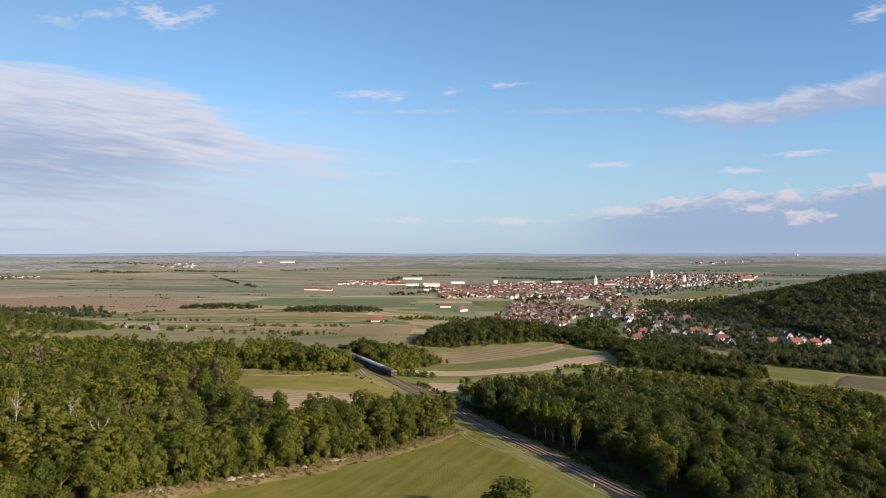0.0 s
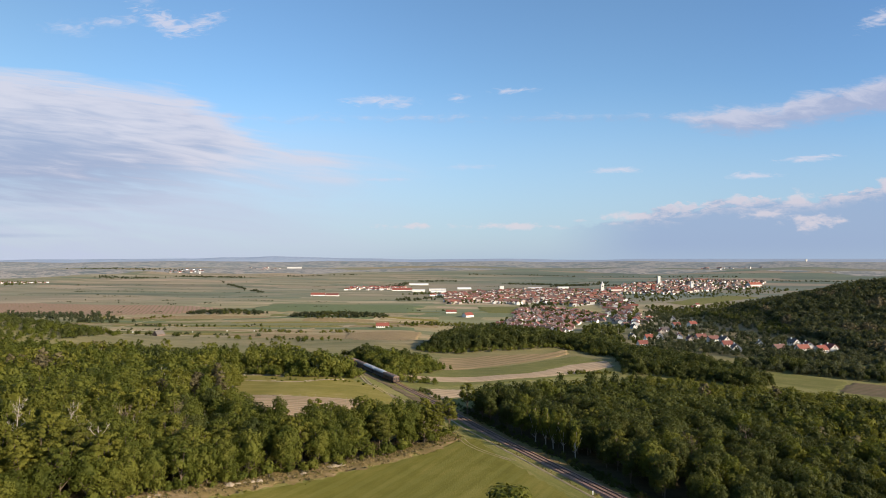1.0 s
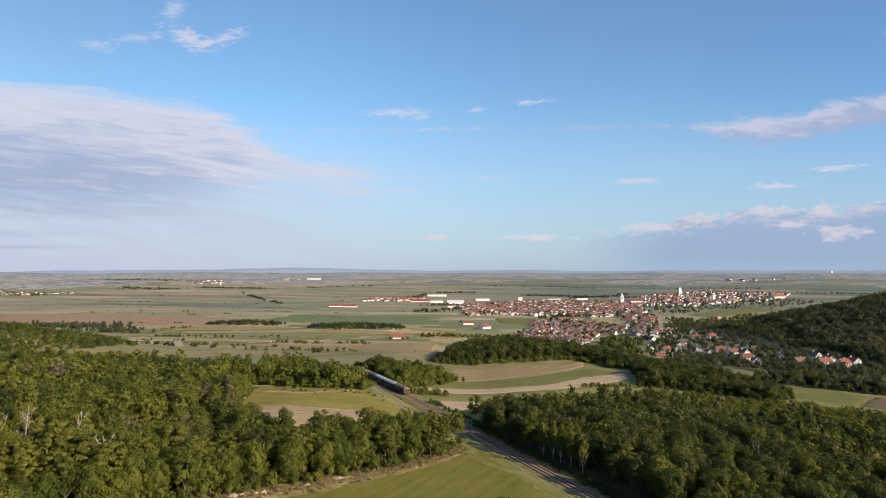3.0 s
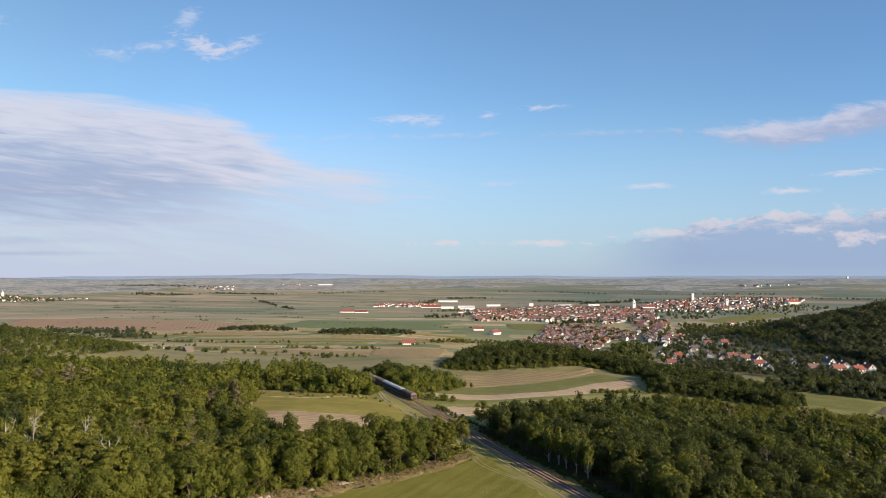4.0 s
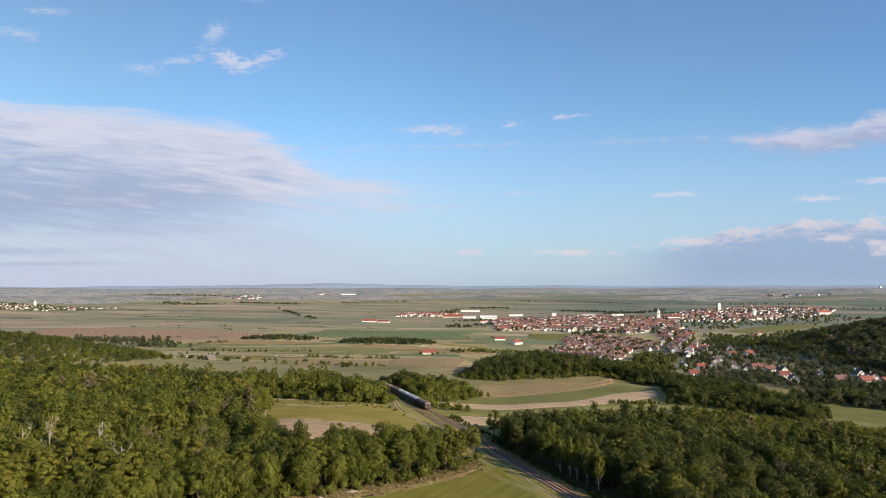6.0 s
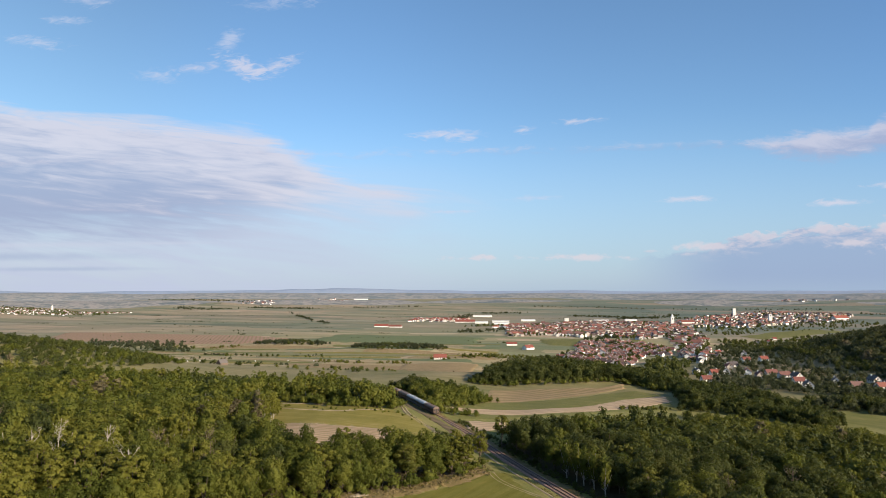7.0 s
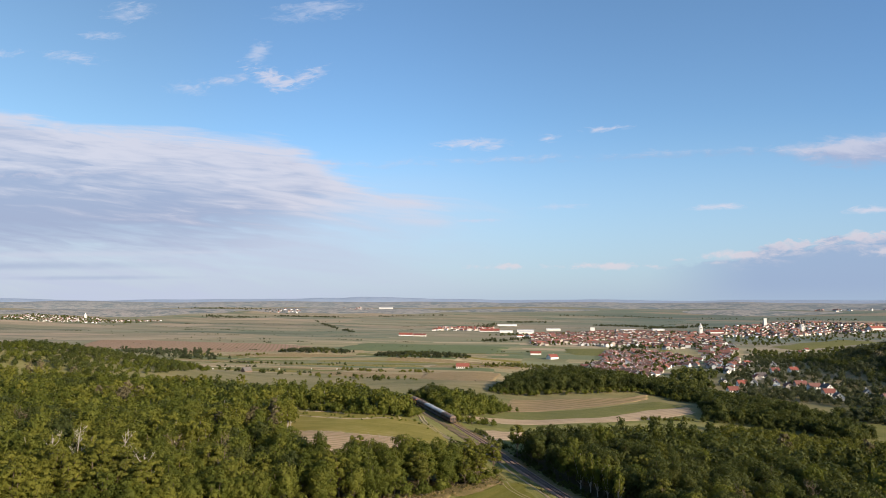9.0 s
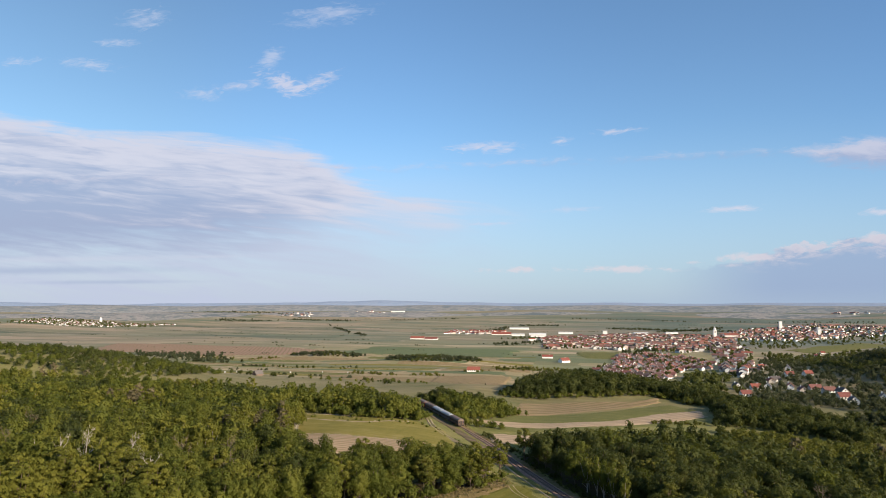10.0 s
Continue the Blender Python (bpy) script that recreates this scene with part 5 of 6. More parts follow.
joined_houses("town_far", "far quarter of pale houses with red roofs", town_points(TOWN_FAR, 52, 30, 45, 0.55), 5, 0.9)
rng = np.random.RandomState(5)


def strew(x0, x1, y0, y1, n):
    return np.stack([rng.uniform(x0, x1, n), rng.uniform(y0, y1, n), rng.uniform(0, 3.1, n)], 1)


joined_houses("village_west", "far village of white houses on the plain", np.concatenate([strew(-2330, -1960, 2560, 2880, 130), strew(-2560, -2230, 2620, 2860, 80), strew(-1950, -1850, 2800, 2900, 16)]), 6, 0.56)
joined_houses("village_north", "far hamlet of white houses on the plain", np.concatenate([strew(-1600, -1400, 3550, 3700, 16), strew(-1250, -1050, 3820, 4020, 26), strew(1550, 2050, 3820, 3960, 26), strew(2600, 2850, 4200, 4400, 14)]), 7, 1.0)
joined_houses("settlement_edge", "housing estate with red roofs at the town's edge", np.concatenate([strew(-390, -170, 2330, 2540, 95), strew(-60, 30, 1850, 1980, 14)]), 8, 0.78, TILES_RED)


def hall(x, y, L, W, h, turn, roof, label, category="hall", wall=WHITE):
    build_house((L, W, h if roof is SHEET else h * 0.55, W * (0.12 if roof is SHEET else 0.36)), pose(x, y, float(height(x, y)) + 0.3, 0, 0, turn), label, roof, wall, group="halls at the town's edge")["category"] = category


for x, y, L, turn, roof in ((-170, 2290, 95, 4, TILES_RED), (-105, 2200, 60, 4, SHEET), (-35, 2170, 70, 2, SHEET), (-40, 2260, 80, 3, SHEET), (-130, 2730, 110, 3, SHEET), (60, 2420, 70, 5, SHEET),
                            (330, 2400, 70, 5, SHEET), (450, 2480, 60, 8, SHEET), (1080, 2750, 80, 12, SHEET), (-1000, 4050, 120, 5, SHEET)):
    hall(x, y, L * 0.75, 20, 5, turn, roof, "long white industrial hall")
hall(-405, 1945, 44, 16, 6, 2, TILES_RED, "long white barn with a red roof", "barn")
hall(-361, 1945, 40, 14, 5, 2, TILES_RED, "long white barn with a red roof", "barn")
build_house((17, 9, 2.9, 3.6), pose(-88, 850, float(height(-88, 850)) + 0.2, 0, 0, 8), "white farmhouse with a hipped red roof among trees", TILES_RED, WHITE, True, "farmhouses")
build_house((20, 9, 3.0, 3.4), pose(6, 1228, float(height(6, 1228)) + 0.2, 0, 0, 4), "white farmhouse with a red roof on the plain", TILES_RED, WHITE, False, "farmhouses")
build_house((18, 12, 3.6, 4.4), pose(36, 1144, float(height(36, 1144)) + 0.2, 0, 0, 40), "low house with a bright red roof", TILES_RED, WHITE, False, "farmhouses")
build_house((9.4, 6.2, 1.9, 3.2), pose(-292, 632, float(height(-292, 632)) + 0.2, 0, 0, 66), "grey weathered field barn with a steep roof", ROOF_DARK, SLEEPER, False, "field barns")


def tower(x, y, w, h, cap, mat, roof, label, lantern=False):
    z = float(height(x, y))
    ob = tagged(empty("tower", pose(x, y, z)), label, "tower")
    bm = bmesh.new()
    box(bm, -w / 2, w / 2, -w / 2, w / 2, -2, h, 0.3)
    part("shaft", bm, mat, ob)
    bm = bmesh.new()
    box(bm, -w * 0.56, w * 0.56, -w * 0.56, w * 0.56, h + 0.02, h + 0.7)
    part("cornice", bm, mat, ob)
    if cap:
        bm = bmesh.new()
        bmesh.ops.create_cone(bm, segments=8, radius1=w * 0.6, radius2=0.05, depth=cap, cap_ends=True, matrix=Matrix.Translation((0, 0, h + 0.72 + cap / 2)))
        part("spire", bm, roof, ob)
    for s in (-1, 1) if cap else ():
        bm = bmesh.new()
        box(bm, -w * 0.15, w * 0.15, s * w / 2 - 0.1, s * w / 2 + 0.1, h * 0.72, h * 0.88)
        part("window", bm, GLASS, ob)


tower(537, 2196, 10, 26, 12, WHITE, SHEET, "white church tower with a pale pointed spire")
tower(924, 2767, 11, 36, 0, WHITE, SHEET, "tall white grain silo tower")
tower(742, 2285, 11, 22, 6, TILES_RED, TILES_RED, "salmon plastered town tower with a red cap")
tower(965, 2500, 10, 28, 14, PLASTER, SLEEPER, "pale church tower with a dark onion spire")
tower(194, 2290, 15, 18, 0, WHITE, SHEET, "white factory tower with a flat top")
tower(2267, 4001, 10, 32, 0, WHITE, SHEET, "white silo standing on the plain")
tower(-1069, 4331, 11, 24, 0, WHITE, SHEET, "distant white tower on the plain")
tower(-2260, 2862, 8, 14, 12, WHITE, WHITE, "white village church tower with a tall spire")
build_house((60, 22, 12, 9), pose(1222, 2520, float(height(1222, 2520)), 0, 0, 20), "large castle-like building with a red roof", TILES_RED, PLASTER, False, "large buildings")
build_house((44, 16, 10, 7), pose(590, 2215, float(height(590, 2215)), 0, 0, 10), "large white church nave with a red roof", TILES_RED, WHITE, False, "large buildings")
# trees among the houses
pts = np.concatenate([sow(TOWN_NEAR, 17, 62, 0.6), sow(TOWN_STREET, 17, 63, 0.7), sow(TOWN_MAIN, 16, 64, 0.8), sow(TOWN_FAR, 20, 65, 0.85),
                      sow([(330, 830), (450, 1440), (560, 1420), (700, 1600), (780, 1560), (560, 1100), (430, 960)], 16, 66, 0.75), sow([(-2600, 2560), (-1850, 2560), (-1850, 2900), (-2600, 2900)], 24, 68, 0.8), sow([(165, 640), (190, 600), (195, 700), (230, 800), (190, 860), (160, 760)], 11, 70, 0.85), sow([(470, 1650), (560, 2079), (719, 2010), (960, 2270), (1234, 2500), (1300, 2350), (900, 1900), (700, 1830), (540, 1600)], 22, 71, 0.45), sow([(-60, 2080), (0, 2060), (0, 1960), (-160, 2000)], 20, 67)])
gardens = np.concatenate([sow(VILLAGE, 10.5, 61, 0.9), sow([(255, 860), (330, 860), (420, 1050), (470, 1300), (400, 1290), (330, 1040), (290, 930)], 11, 73, 0.85), sow([(205, 585), (262, 500), (320, 470), (318, 560), (300, 620)], 9, 69, 0.9),
                          sow([(240, 452), (300, 418), (322, 440), (304, 500), (262, 500), (232, 505)], 8, 72, 0.95), sow([(290, 600), (320, 620), (420, 1000), (540, 1320), (480, 1330), (340, 960)], 13, 74, 0.5)])
gardens = np.concatenate([gardens, sow([(178, 560), (190, 520), (214, 500), (232, 470), (262, 452), (300, 425), (318, 440), (300, 486), (262, 506), (236, 520), (216, 560), (196, 600)], 7.5, 75, 0.95)])
homes = np.array([p[:2] for p in UPPER_LANE + LOWER_LANE], float)
gardens = gardens[np.min(np.hypot(gardens[:, None, 0] - homes[None, :, 0], gardens[:, None, 1] + 7 - homes[None, :, 1]), 1) > 9.5]
wood("village_gardens", "garden trees and bushes in the village", [("all", FAR, gardens, (0.36, 0.72), (LEAF_HILL, BARK))], 171)
wood("town_trees", "garden trees between the houses", [("all", SPECK, pts, (0.45, 0.95), (LEAF_DARK, BARK))], 170)

# ---- far hills ----
def ridge(name, az0, az1, r, base, crest, seed, mat, label):
    """A long low hill at the edge of sight; crest: knots of height over its run."""
    n, rows_ = 160, 8
    t = np.linspace(0, 1, n)
    az = np.radians(az0 + (az1 - az0) * t)
    top = spline(t, np.linspace(0, 1, len(crest)), crest) + 1.5 * np.sin(t * 55 + seed) + 1.0 * np.sin(t * 131)
    v = []
    for k in range(rows_):
        w = k / (rows_ - 1)
        rr = r - 420 * (1 - w)
        z = base + (top - base) * math.sin(w * math.pi / 2)
        v.append(np.stack([10 + rr * np.sin(az), rr * np.cos(az), z], 1))
    v = np.concatenate(v)
    i, j = np.meshgrid(np.arange(rows_ - 1), np.arange(n - 1), indexing="ij")
    f = np.stack([i * n + j, i * n + j + 1, (i + 1) * n + j + 1, (i + 1) * n + j], -1).reshape(-1, 4)
    tagged(mesh(name, v, f, mat, smooth_shade=True), label, "hills", kind="structure")


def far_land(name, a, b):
    """Distance: woods and fields with the air's haze put into their base colours."""
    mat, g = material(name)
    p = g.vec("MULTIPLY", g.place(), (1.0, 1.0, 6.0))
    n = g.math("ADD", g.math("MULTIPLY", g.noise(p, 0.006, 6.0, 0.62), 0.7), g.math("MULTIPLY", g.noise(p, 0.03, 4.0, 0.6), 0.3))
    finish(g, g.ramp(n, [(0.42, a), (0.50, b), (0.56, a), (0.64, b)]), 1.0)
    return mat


# haze is in these colours; the low ridges also tint the plain's far rim
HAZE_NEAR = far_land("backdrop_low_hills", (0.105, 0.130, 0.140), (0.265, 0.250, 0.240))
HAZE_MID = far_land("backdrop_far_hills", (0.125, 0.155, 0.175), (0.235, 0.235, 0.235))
HAZE_FAR = far_land("backdrop_haze_range", (0.20, 0.265, 0.375), (0.235, 0.295, 0.40))
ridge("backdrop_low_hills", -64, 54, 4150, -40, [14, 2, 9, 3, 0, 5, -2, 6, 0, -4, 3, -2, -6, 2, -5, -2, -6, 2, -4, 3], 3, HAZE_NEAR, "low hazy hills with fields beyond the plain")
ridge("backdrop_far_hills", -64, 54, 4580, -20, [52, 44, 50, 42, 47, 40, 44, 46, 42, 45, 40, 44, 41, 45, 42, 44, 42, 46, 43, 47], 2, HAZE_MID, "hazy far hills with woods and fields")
ridge("backdrop_hills", -64, 54, 4960, 0, [66, 66, 66, 66, 66, 66, 66, 66, 66, 66, 66, 63, 53, 49, 50, 56, 59, 60, 62, 63, 63, 63, 74, 73, 83, 81, 73, 67, 65, 63, 60, 60, 60, 61, 62, 62, 61, 57, 56, 57, 59, 60, 60, 61, 62, 62, 62, 61, 60, 60, 60, 60, 60, 60, 60, 60, 60, 60, 60, 60], 1, HAZE_FAR, "distant hills along the horizon, haze blue in their colour")


# ---- train ----
def at_rail(s):
    """Pose on the track s metres from its start, x along the line."""
    d = np.concatenate([[0], np.cumsum(np.hypot(*np.diff(RAILS, axis=0).T))])
    x, y = np.interp(s, d, RAILS[:, 0]), np.interp(s, d, RAILS[:, 1])
    x2, y2 = np.interp(s + 1, d, RAILS[:, 0]), np.interp(s + 1, d, RAILS[:, 1])
    return pose(x, y, RAIL_Z + 0.17, 0, 0, math.degrees(math.atan2(y2 - y, x2 - x)))


def arch(bm, L, W, z0, rise, steps=8):
    """A barrel roof with its ends closed."""
    rows_ = []
    for x in (-L / 2, L / 2):
        ring = [bm.verts.new((x, W / 2 * math.cos(math.pi * k / steps), z0 + rise * math.sin(math.pi * k / steps))) for k in range(steps + 1)]
        rows_.append(ring)
        bm.faces.new(ring if x > 0 else ring[::-1])
    for k in range(steps):
        bm.faces.new((rows_[0][k], rows_[1][k], rows_[1][k + 1], rows_[0][k + 1]))
    bm.faces.new((rows_[0][0], rows_[0][-1], rows_[1][-1], rows_[1][0]))
    return bm


def wheelset(parent, x, r=0.46):
    for y in (-0.74, 0.74):
        bm = bmesh.new()
        bmesh.ops.create_cone(bm, segments=16, radius1=r, radius2=r * 0.93, depth=0.13, cap_ends=True, matrix=pose(x, y, r, 90 if y > 0 else -90))
        part("wheel", bm, STEEL, parent)


def buffers(parent, L):
    for x in (-L / 2, L / 2):
        for y in (-0.87, 0.87):
            bm = bmesh.new()
            s = 1 if x > 0 else -1
            bmesh.ops.create_cone(bm, segments=10, radius1=0.1, radius2=0.24, depth=0.55, cap_ends=True, matrix=pose(x + s * 0.26, y, 1.05, 0, 90 * s))
            part("buffer", bm, UNDER, parent)


UNDER = plain("underframe_black", (0.03, 0.028, 0.026), 0.8)
COACH_BROWN = plain("coach_brown_paint", (0.085, 0.052, 0.038), 0.5)
COACH_GREY = plain("coach_slate_paint", (0.075, 0.085, 0.095), 0.45)
ROOF_GREY = plain("coach_roof_pale", (0.310, 0.335, 0.360), 0.45)
ROOF_BROWN = plain("coach_roof_rusty", (0.15, 0.115, 0.095), 0.7)
LOCO_RED = plain("locomotive_red_paint", (0.30, 0.06, 0.03), 0.45)


def build_coach(m, paint, roof, label):
    L, W = 12.6, 2.95
    ob = tagged(empty("railway_coach", m), label, "coach", "coaches of the train")
    bm = bmesh.new()
    box(bm, -L / 2, L / 2, -W / 2, W / 2, 1.05, 3.05, 0.06)
    body = part("body", bm, paint, ob)
    part("roof", arch(bmesh.new(), L + 0.25, W + 0.16, 3.05, 0.72), roof, ob)
    for k in range(5):
        bm = bmesh.new()
        bmesh.ops.create_cone(bm, segments=10, radius1=0.16, radius2=0.2, depth=0.3, cap_ends=True, matrix=Matrix.Translation((-4.8 + 2.4 * k, 0, 3.86)))
        part("roof_vent", bm, roof, ob)
    for y in (-W / 2, W / 2):
        for k in range(8):
            x = -4.9 + 1.4 * k
            bm = bmesh.new()
            box(bm, x - 0.48, x + 0.48, y - 0.03, y + 0.03, 1.95, 2.78, 0.01)
            part("window", bm, GLASS, body)
        for x in (-5.85, 5.85):
            bm = bmesh.new()
            box(bm, x - 0.32, x + 0.32, y - 0.035, y + 0.035, 1.1, 2.95, 0.01)
            part("door", bm, paint, body)
        bm = bmesh.new()
        box(bm, -L / 2 + 0.2, L / 2 - 0.2, y - 0.12 if y > 0 else y - 0.05, y + 0.05 if y > 0 else y + 0.12, 0.62, 0.70)
        part("footboard", bm, UNDER, ob)
    for s in (-1, 1):
        bm = bmesh.new()
        box(bm, s * L / 2 - 0.03, s * L / 2 + 0.03, -0.38, 0.38, 1.1, 2.9, 0.01)
        part("end_door", bm, UNDER, body)
        for y in (-0.95, 0.95):
            bm = bmesh.new()
            box(bm, s * L / 2 - 0.025, s * L / 2 + 0.025, y - 0.3, y + 0.3, 1.95, 2.7, 0.01)
            part("window", bm, GLASS, body)
    bm = bmesh.new()
    box(bm, -L / 2 + 0.05, L / 2 - 0.05, -1.25, 1.25, 0.72, 1.04, 0.03)
    part("underframe", bm, UNDER, ob)
    for x in (-3.6, 3.6):
        wheelset(ob, x)
    buffers(ob, L)
    return ob


def build_locomotive(m):
    L, W = 15.0, 3.0
    ob = tagged(empty("locomotive", m), "red-brown diesel locomotive heading the train", "locomotive")
    bm = bmesh.new()
    box(bm, -L / 2, L / 2, -W / 2, W / 2, 1.1, 3.3, 0.18)
    body = part("body", bm, LOCO_RED, ob)
    part("roof", arch(bmesh.new(), L - 0.5, W - 0.1, 3.26, 0.6), ROOF_BROWN, ob)
    for s in (-1, 1):
        for y in (-0.72, 0.72):
            bm = bmesh.new()
            box(bm, s * L / 2 - 0.04, s * L / 2 + 0.04, y - 0.5, y + 0.5, 2.3, 3.0, 0.02)
            part("windscreen", bm, GLASS, body)
            bm = bmesh.new()
            bmesh.ops.create_cone(bm, segments=12, radius1=0.15, radius2=0.13, depth=0.1, cap_ends=True, matrix=pose(s * (L / 2 + 0.03), y * 1.2, 1.6, 0, 90 * s))
            part("headlight", bm, WHITE, body)
        bm = bmesh.new()
        box(bm, s * 4.2 - 1.6, s * 4.2 + 1.6, -1.2, 1.2, 0.35, 0.95, 0.08)
        bogie = part("bogie", bm, UNDER, ob)
        for dx in (-1.25, 1.25):
            wheelset(bogie, s * 4.2 + dx, 0.48)
    for y in (-W / 2, W / 2):
        for k in range(6):
            bm = bmesh.new()
            box(bm, -3.2 + 1.15 * k, -2.4 + 1.15 * k, y - 0.03, y + 0.03, 2.35, 2.95, 0.01)
            part("grille", bm, UNDER, body)
        for x in (-6.3, 6.3):
            bm = bmesh.new()
            box(bm, x - 0.4, x + 0.4, y - 0.03, y + 0.03, 2.2, 2.95, 0.01)
            part("window", bm, GLASS, body)
    bm = bmesh.new()
    box(bm, -L / 2 + 0.1, L / 2 - 0.1, -1.3, 1.3, 0.95, 1.1, 0.02)
    part("underframe", bm, UNDER, ob)
    buffers(ob, L)


TAIL = float(np.interp(291, RAILS[:, 1], np.concatenate([[0], np.cumsum(np.hypot(*np.diff(RAILS, axis=0).T))])))
coach_brown = build_coach(at_rail(TAIL + 6.5), COACH_BROWN, ROOF_BROWN, "brown four-wheeled passenger coach with a rusty roof")
coach_grey = build_coach(at_rail(TAIL + 20.1), COACH_GREY, ROOF_GREY, "slate four-wheeled passenger coach with a pale roof")
copy_thing(coach_grey, at_rail(TAIL + 33.7))
copy_thing(coach_brown, at_rail(TAIL + 47.3))
build_locomotive(at_rail(TAIL + 62.6))


# ---- dead trees, stakes, stones ----
def dead_tree(x, y, h, seed, mat, label):
    rng = np.random.RandomState(seed)
    ob = tagged(empty("dead_tree", pose(x, y, float(height(x, y)) - 0.2)), label, "tree", "bare trees in the wood")
    lean = rng.uniform(-0.6, 0.6, 2)
    v, f = tube([(0, 0, -0.5), (lean[0] * 0.4, lean[1] * 0.4, h * 0.45), (lean[0], lean[1], h * 0.75), (lean[0] * 1.5, lean[1] * 1.5, h)], [0.22, 0.15, 0.09, 0.03], 6)
    mesh("trunk", v, f, mat, ob)
    for k in range(11):
        z0 = h * rng.uniform(0.45, 0.85)
        a = rng.uniform(0, 6.28)
        r = rng.uniform(1.2, 3.0)
        p0 = np.array((lean[0] * z0 / h, lean[1] * z0 / h, z0))
        p1 = p0 + (r * 0.5 * math.cos(a), r * 0.5 * math.sin(a), r * 0.45)
        p2 = p0 + (r * math.cos(a + 0.3), r * math.sin(a + 0.3), r * rng.uniform(0.7, 1.5))
        bits = [tube([p0, p1, p2], [0.06, 0.04, 0.015], 4)]
        for j in range(3):
            e = p1 + (p2 - p1) * rng.uniform(0, 0.7)
            bits.append(tube([e, e + rng.normal(0, 0.5, 3) + (0, 0, 0.5), e + rng.normal(0, 0.6, 3) + (0, 0, 1.1)], [0.05, 0.035, 0.015], 3))
        mesh("branch", *join(bits), mat, ob)


for k, (x, y, h, pale) in enumerate(((-104.4, 152.2, 16.5, 1), (-106.5, 147, 14.5, 1), (-93, 157, 14.5, 1), (-67, 161.3, 13.5, 0), (-80, 146, 13, 1), (-84, 166, 13.5, 0),
                                     (-131, 154, 14.5, 0), (-149, 181, 15, 0), (-74, 174, 13, 0), (92, 190, 11.2, 0), (70, 175, 10.5, 0))):
    dead_tree(x, y, h + 1.1, 70 + k, BARK_PALE if pale else BARK, "bleached bare dead tree standing among green crowns" if pale else "brown leafless tree among green crowns")
# slender birches beside the line
for k, (x, y) in enumerate(((34.4, 193), (32.6, 197), (37, 190), (30, 200.5), (39.5, 184))):
    birch = tagged(empty("birch_tree", pose(x, y, float(height(x, y)) - 0.1, 0, 0, 57 * k)), "slender birch with a pale trunk beside the railway", "tree", "birches")
    w, c = tree_shape("tall", 80 + k, 500, 0.4)
    mesh("trunk", w[0] * (0.9, 0.9, 0.92), w[1], BARK_PALE, birch)
    mesh("crown", c[0] * (0.6, 0.6, 0.92) + (0, 0, 0.6), c[1], LEAF_GREEN, birch)


def stakes(name, a, b, rows_, per, label):
    A, B = polyline(a, per), polyline(b, per)
    rng = np.random.RandomState(len(name))
    pieces = []
    for r in np.linspace(0.06, 0.94, rows_):
        for p in A * (1 - r) + B * r:
            if rng.rand() < 0.25:
                continue
            p = p + rng.normal(0, 0.45, 2)
            z = float(height(*p))
            h = rng.uniform(0.7, 1.1)
            pieces.append(tube([(p[0], p[1], z), (p[0] + rng.normal(0, 0.04), p[1], z + h)], [0.03, 0.026], 4))
    tagged(mesh(name, *join(pieces), BARK_PALE), label, "stakes", kind="stuff")


stakes("vineyard_stakes", [(-77, 239.5), (-57, 241.5), (-41, 244), (-29, 245)], [(-68, 203), (-52, 208), (-42, 216), (-33, 230)], 9, 44, "rows of pale vineyard stakes on the terrace")


def stone(x, y, r, seed, label, squash=0.55):
    bm = bmesh.new()
    bmesh.ops.create_icosphere(bm, subdivisions=2, radius=r)
    noise.seed_set(seed)
    for v in bm.verts:
        v.co *= 1 + 0.6 * noise.noise(v.co * 1.3 / r + Vector((seed * 3.1, 0, 0)))
        v.co.z *= squash
    ob = part("boulder", bm, ROCK)
    ob.matrix_world = pose(x, y, float(height(x, y)) + r * 0.2, 0, 0, seed * 40)
    tagged(ob, label, "boulder", "stones at the wood's edge")


rng = np.random.RandomState(91)
for k, (x, y) in enumerate(((-67, 143), (-65.5, 144.5), (-51, 157), (-49.5, 158), (-48, 159), (-46.5, 160), (-37, 168), (-31, 173.5), (-29.5, 174.5), (-28, 175.5), (-52.5, 155.5), (-40, 165.5))):
    stone(x, y, rng.uniform(0.6, 1.3), k + 1, "pale weathered limestone boulder on a dry bank", 0.4)
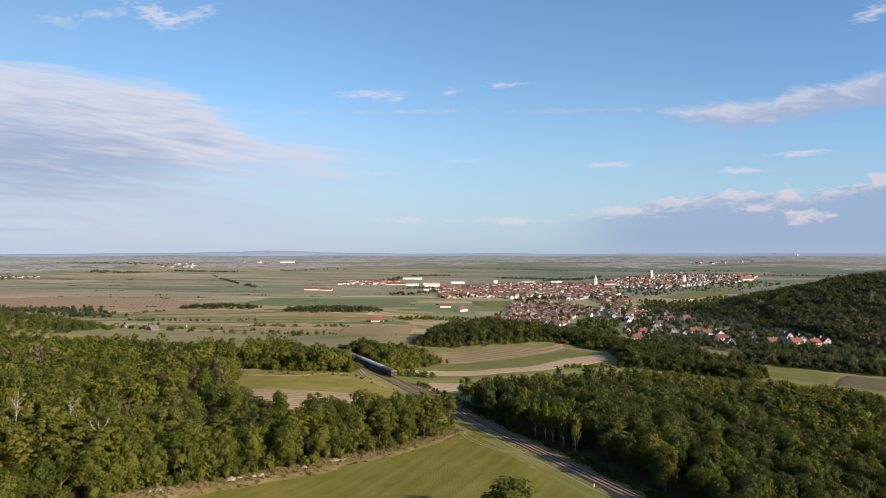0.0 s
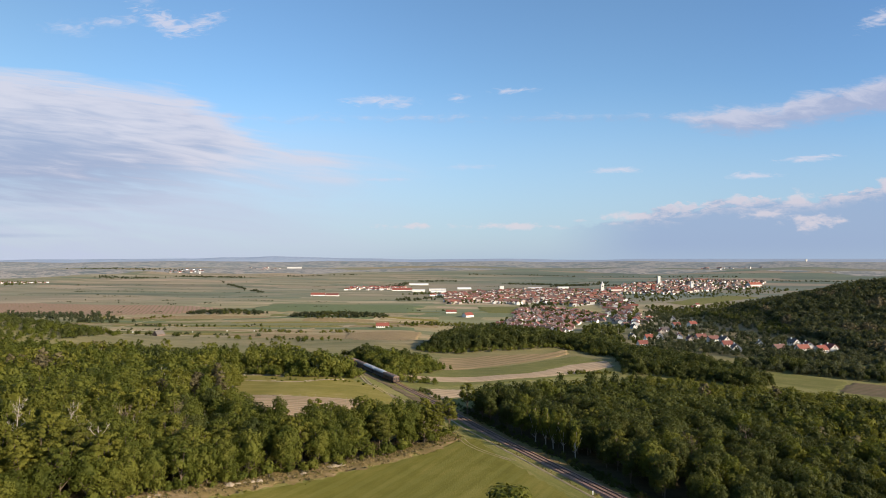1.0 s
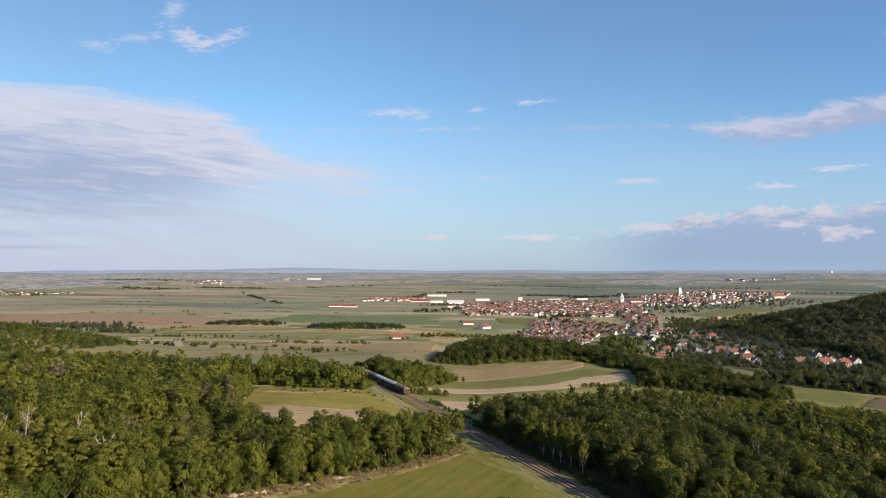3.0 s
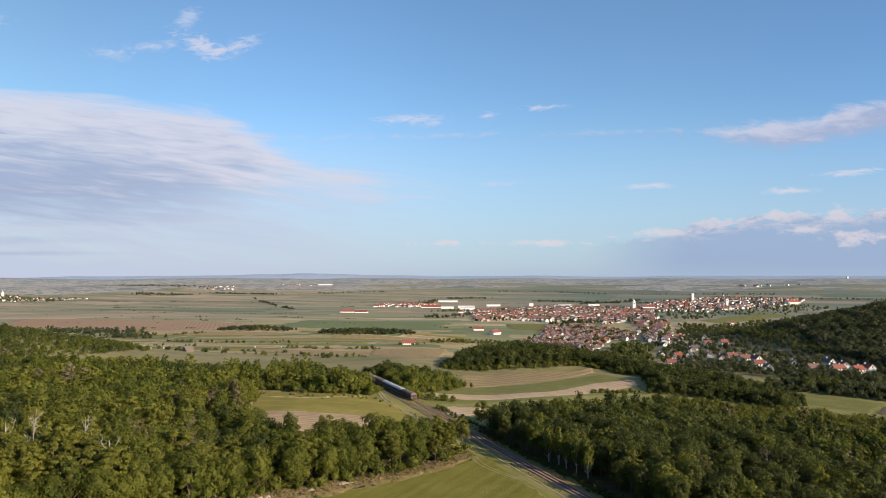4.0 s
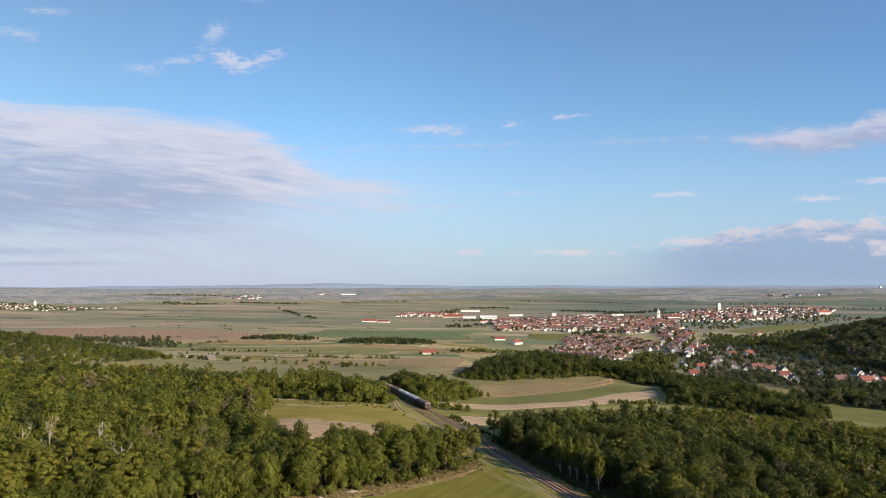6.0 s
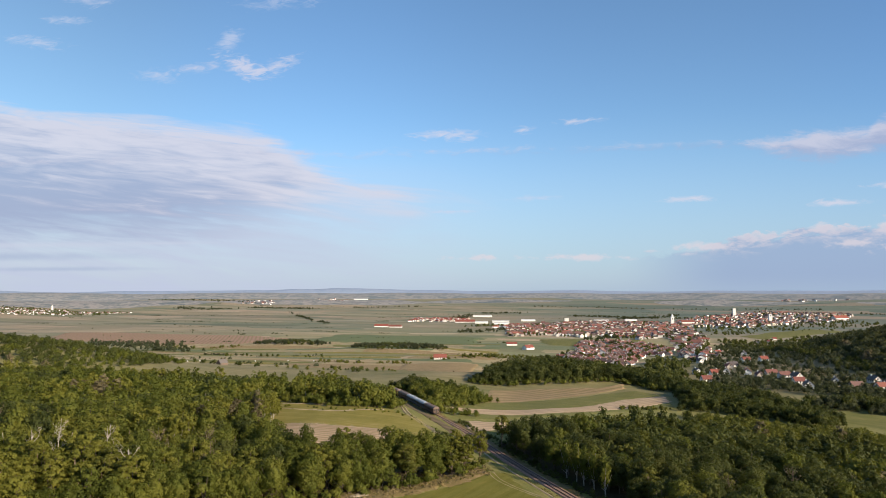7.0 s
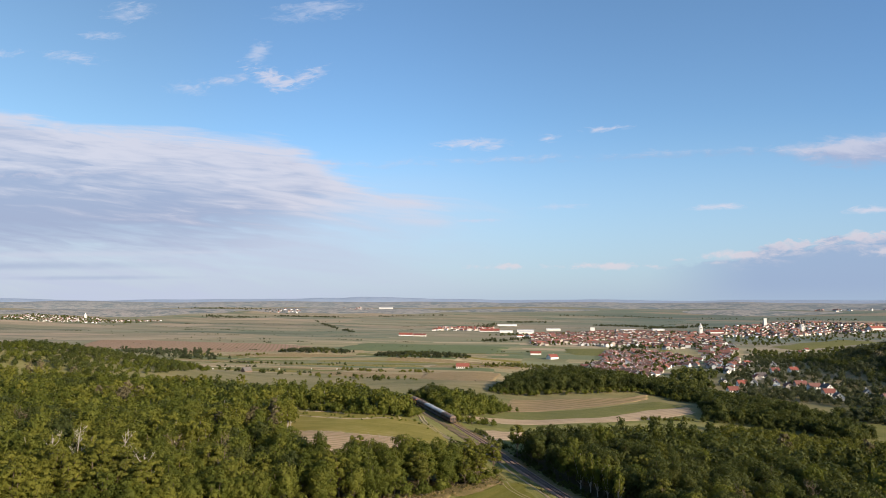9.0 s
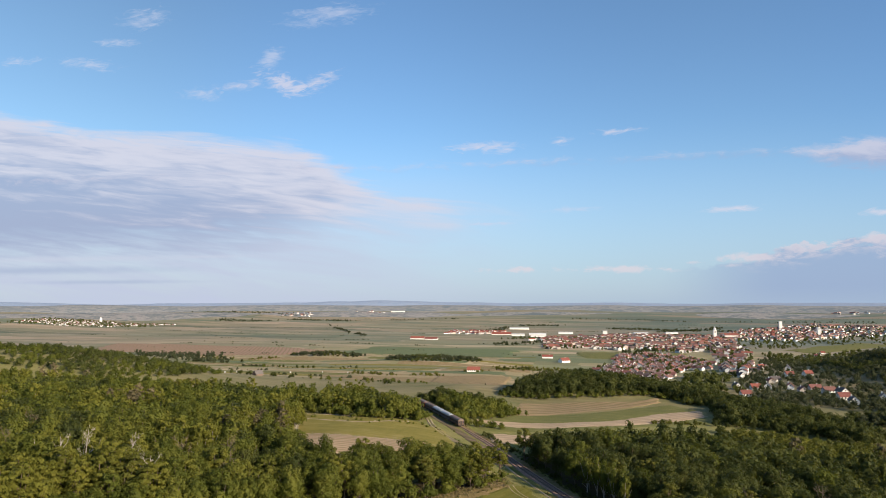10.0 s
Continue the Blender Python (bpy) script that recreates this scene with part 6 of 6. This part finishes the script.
# broken stone edge along the top of the terrace
for k, (x, y) in enumerate(np.concatenate([polyline([(-104, 295), (-96, 290), (-84, 292), (-71, 286)], 22), polyline([(-90, 275), (-75, 272.5), (-62, 273.5), (-54, 281), (-46, 286)], 34)])):
    if rng.rand() < 0.75:
        stone(x + rng.normal(0, 0.7), y + rng.normal(0, 0.7), rng.uniform(0.25, 0.7), k + 30, "small pale stone on the terrace edge", 0.5)
# dry shrubs and weeds on the bank and along the line
bank = polyline(along_front(1.0, -1.8), 2200) + rng.normal(0, 2.0, (2200, 2))
verge = np.array([rail_frame(i, rng.uniform(-4.2, -2.4) if i % 3 else rng.uniform(2.6, 4.6)) for i in rng.randint(60, 340, 420)])
wood("dry_shrubs", "dry straw-coloured grass, weeds and shrubs on the bank", [("straw", BLADES, bank[::2], (0.10, 0.26), (LEAF_STRAW, BARK)), ("green", BLADES, bank[1::4], (0.08, 0.24), (LEAF_OLIVE, BARK)), ("brown", BLADES, bank[3::8], (0.12, 0.3), (LEAF_DRY, BARK)),
     ("verge", BLADES, verge, (0.08, 0.2), (LEAF_STRAW, BARK))], 180)
terr = np.concatenate([polyline([(-88, 280), (-66, 277), (-46, 281), (-28, 276)], 40) + rng.normal(0, 2.6, (40, 2)), polyline([(-28, 268), (-20, 258), (-12, 246)], 6) + rng.normal(0, 2.0, (6, 2))])
wood("terrace_shrubs", "low green shrubs on the grass terrace", [("green", BUSH, terr, (0.12, 0.42), (LEAF_GREEN, BARK))], 185)
for x, y in ((38.2, 156.5),):
    bm = bmesh.new()
    box(bm, -0.15, 0.15, -0.1, 0.1, -0.3, 0.75, 0.04)
    ob = part("marker_stone", bm, WHITE)
    ob.matrix_world = pose(x, y, float(height(x, y)) + 0.15)
    tagged(ob, "white painted marker stone beside the railway", "marker stone", "line markers")
for x, y in ((-370, 704), (-366, 726), (-336, 725), (-299, 733), (-265, 752), (-236, 764), (-204, 778)):
    ob = tagged(empty("field_hut", pose(x, y, float(height(x, y)), 0, 0, 20)), "small white field hut with a flat lid", "hut", "white field huts")
    bm = bmesh.new()
    box(bm, -0.6, 0.6, -0.6, 0.6, -0.3, 1.5, 0.05)
    part("wall", bm, WHITE, ob)
    bm = bmesh.new()
    box(bm, -0.75, 0.75, -0.75, 0.75, 1.52, 1.66, 0.03)
    part("roof", bm, SHEET, ob)
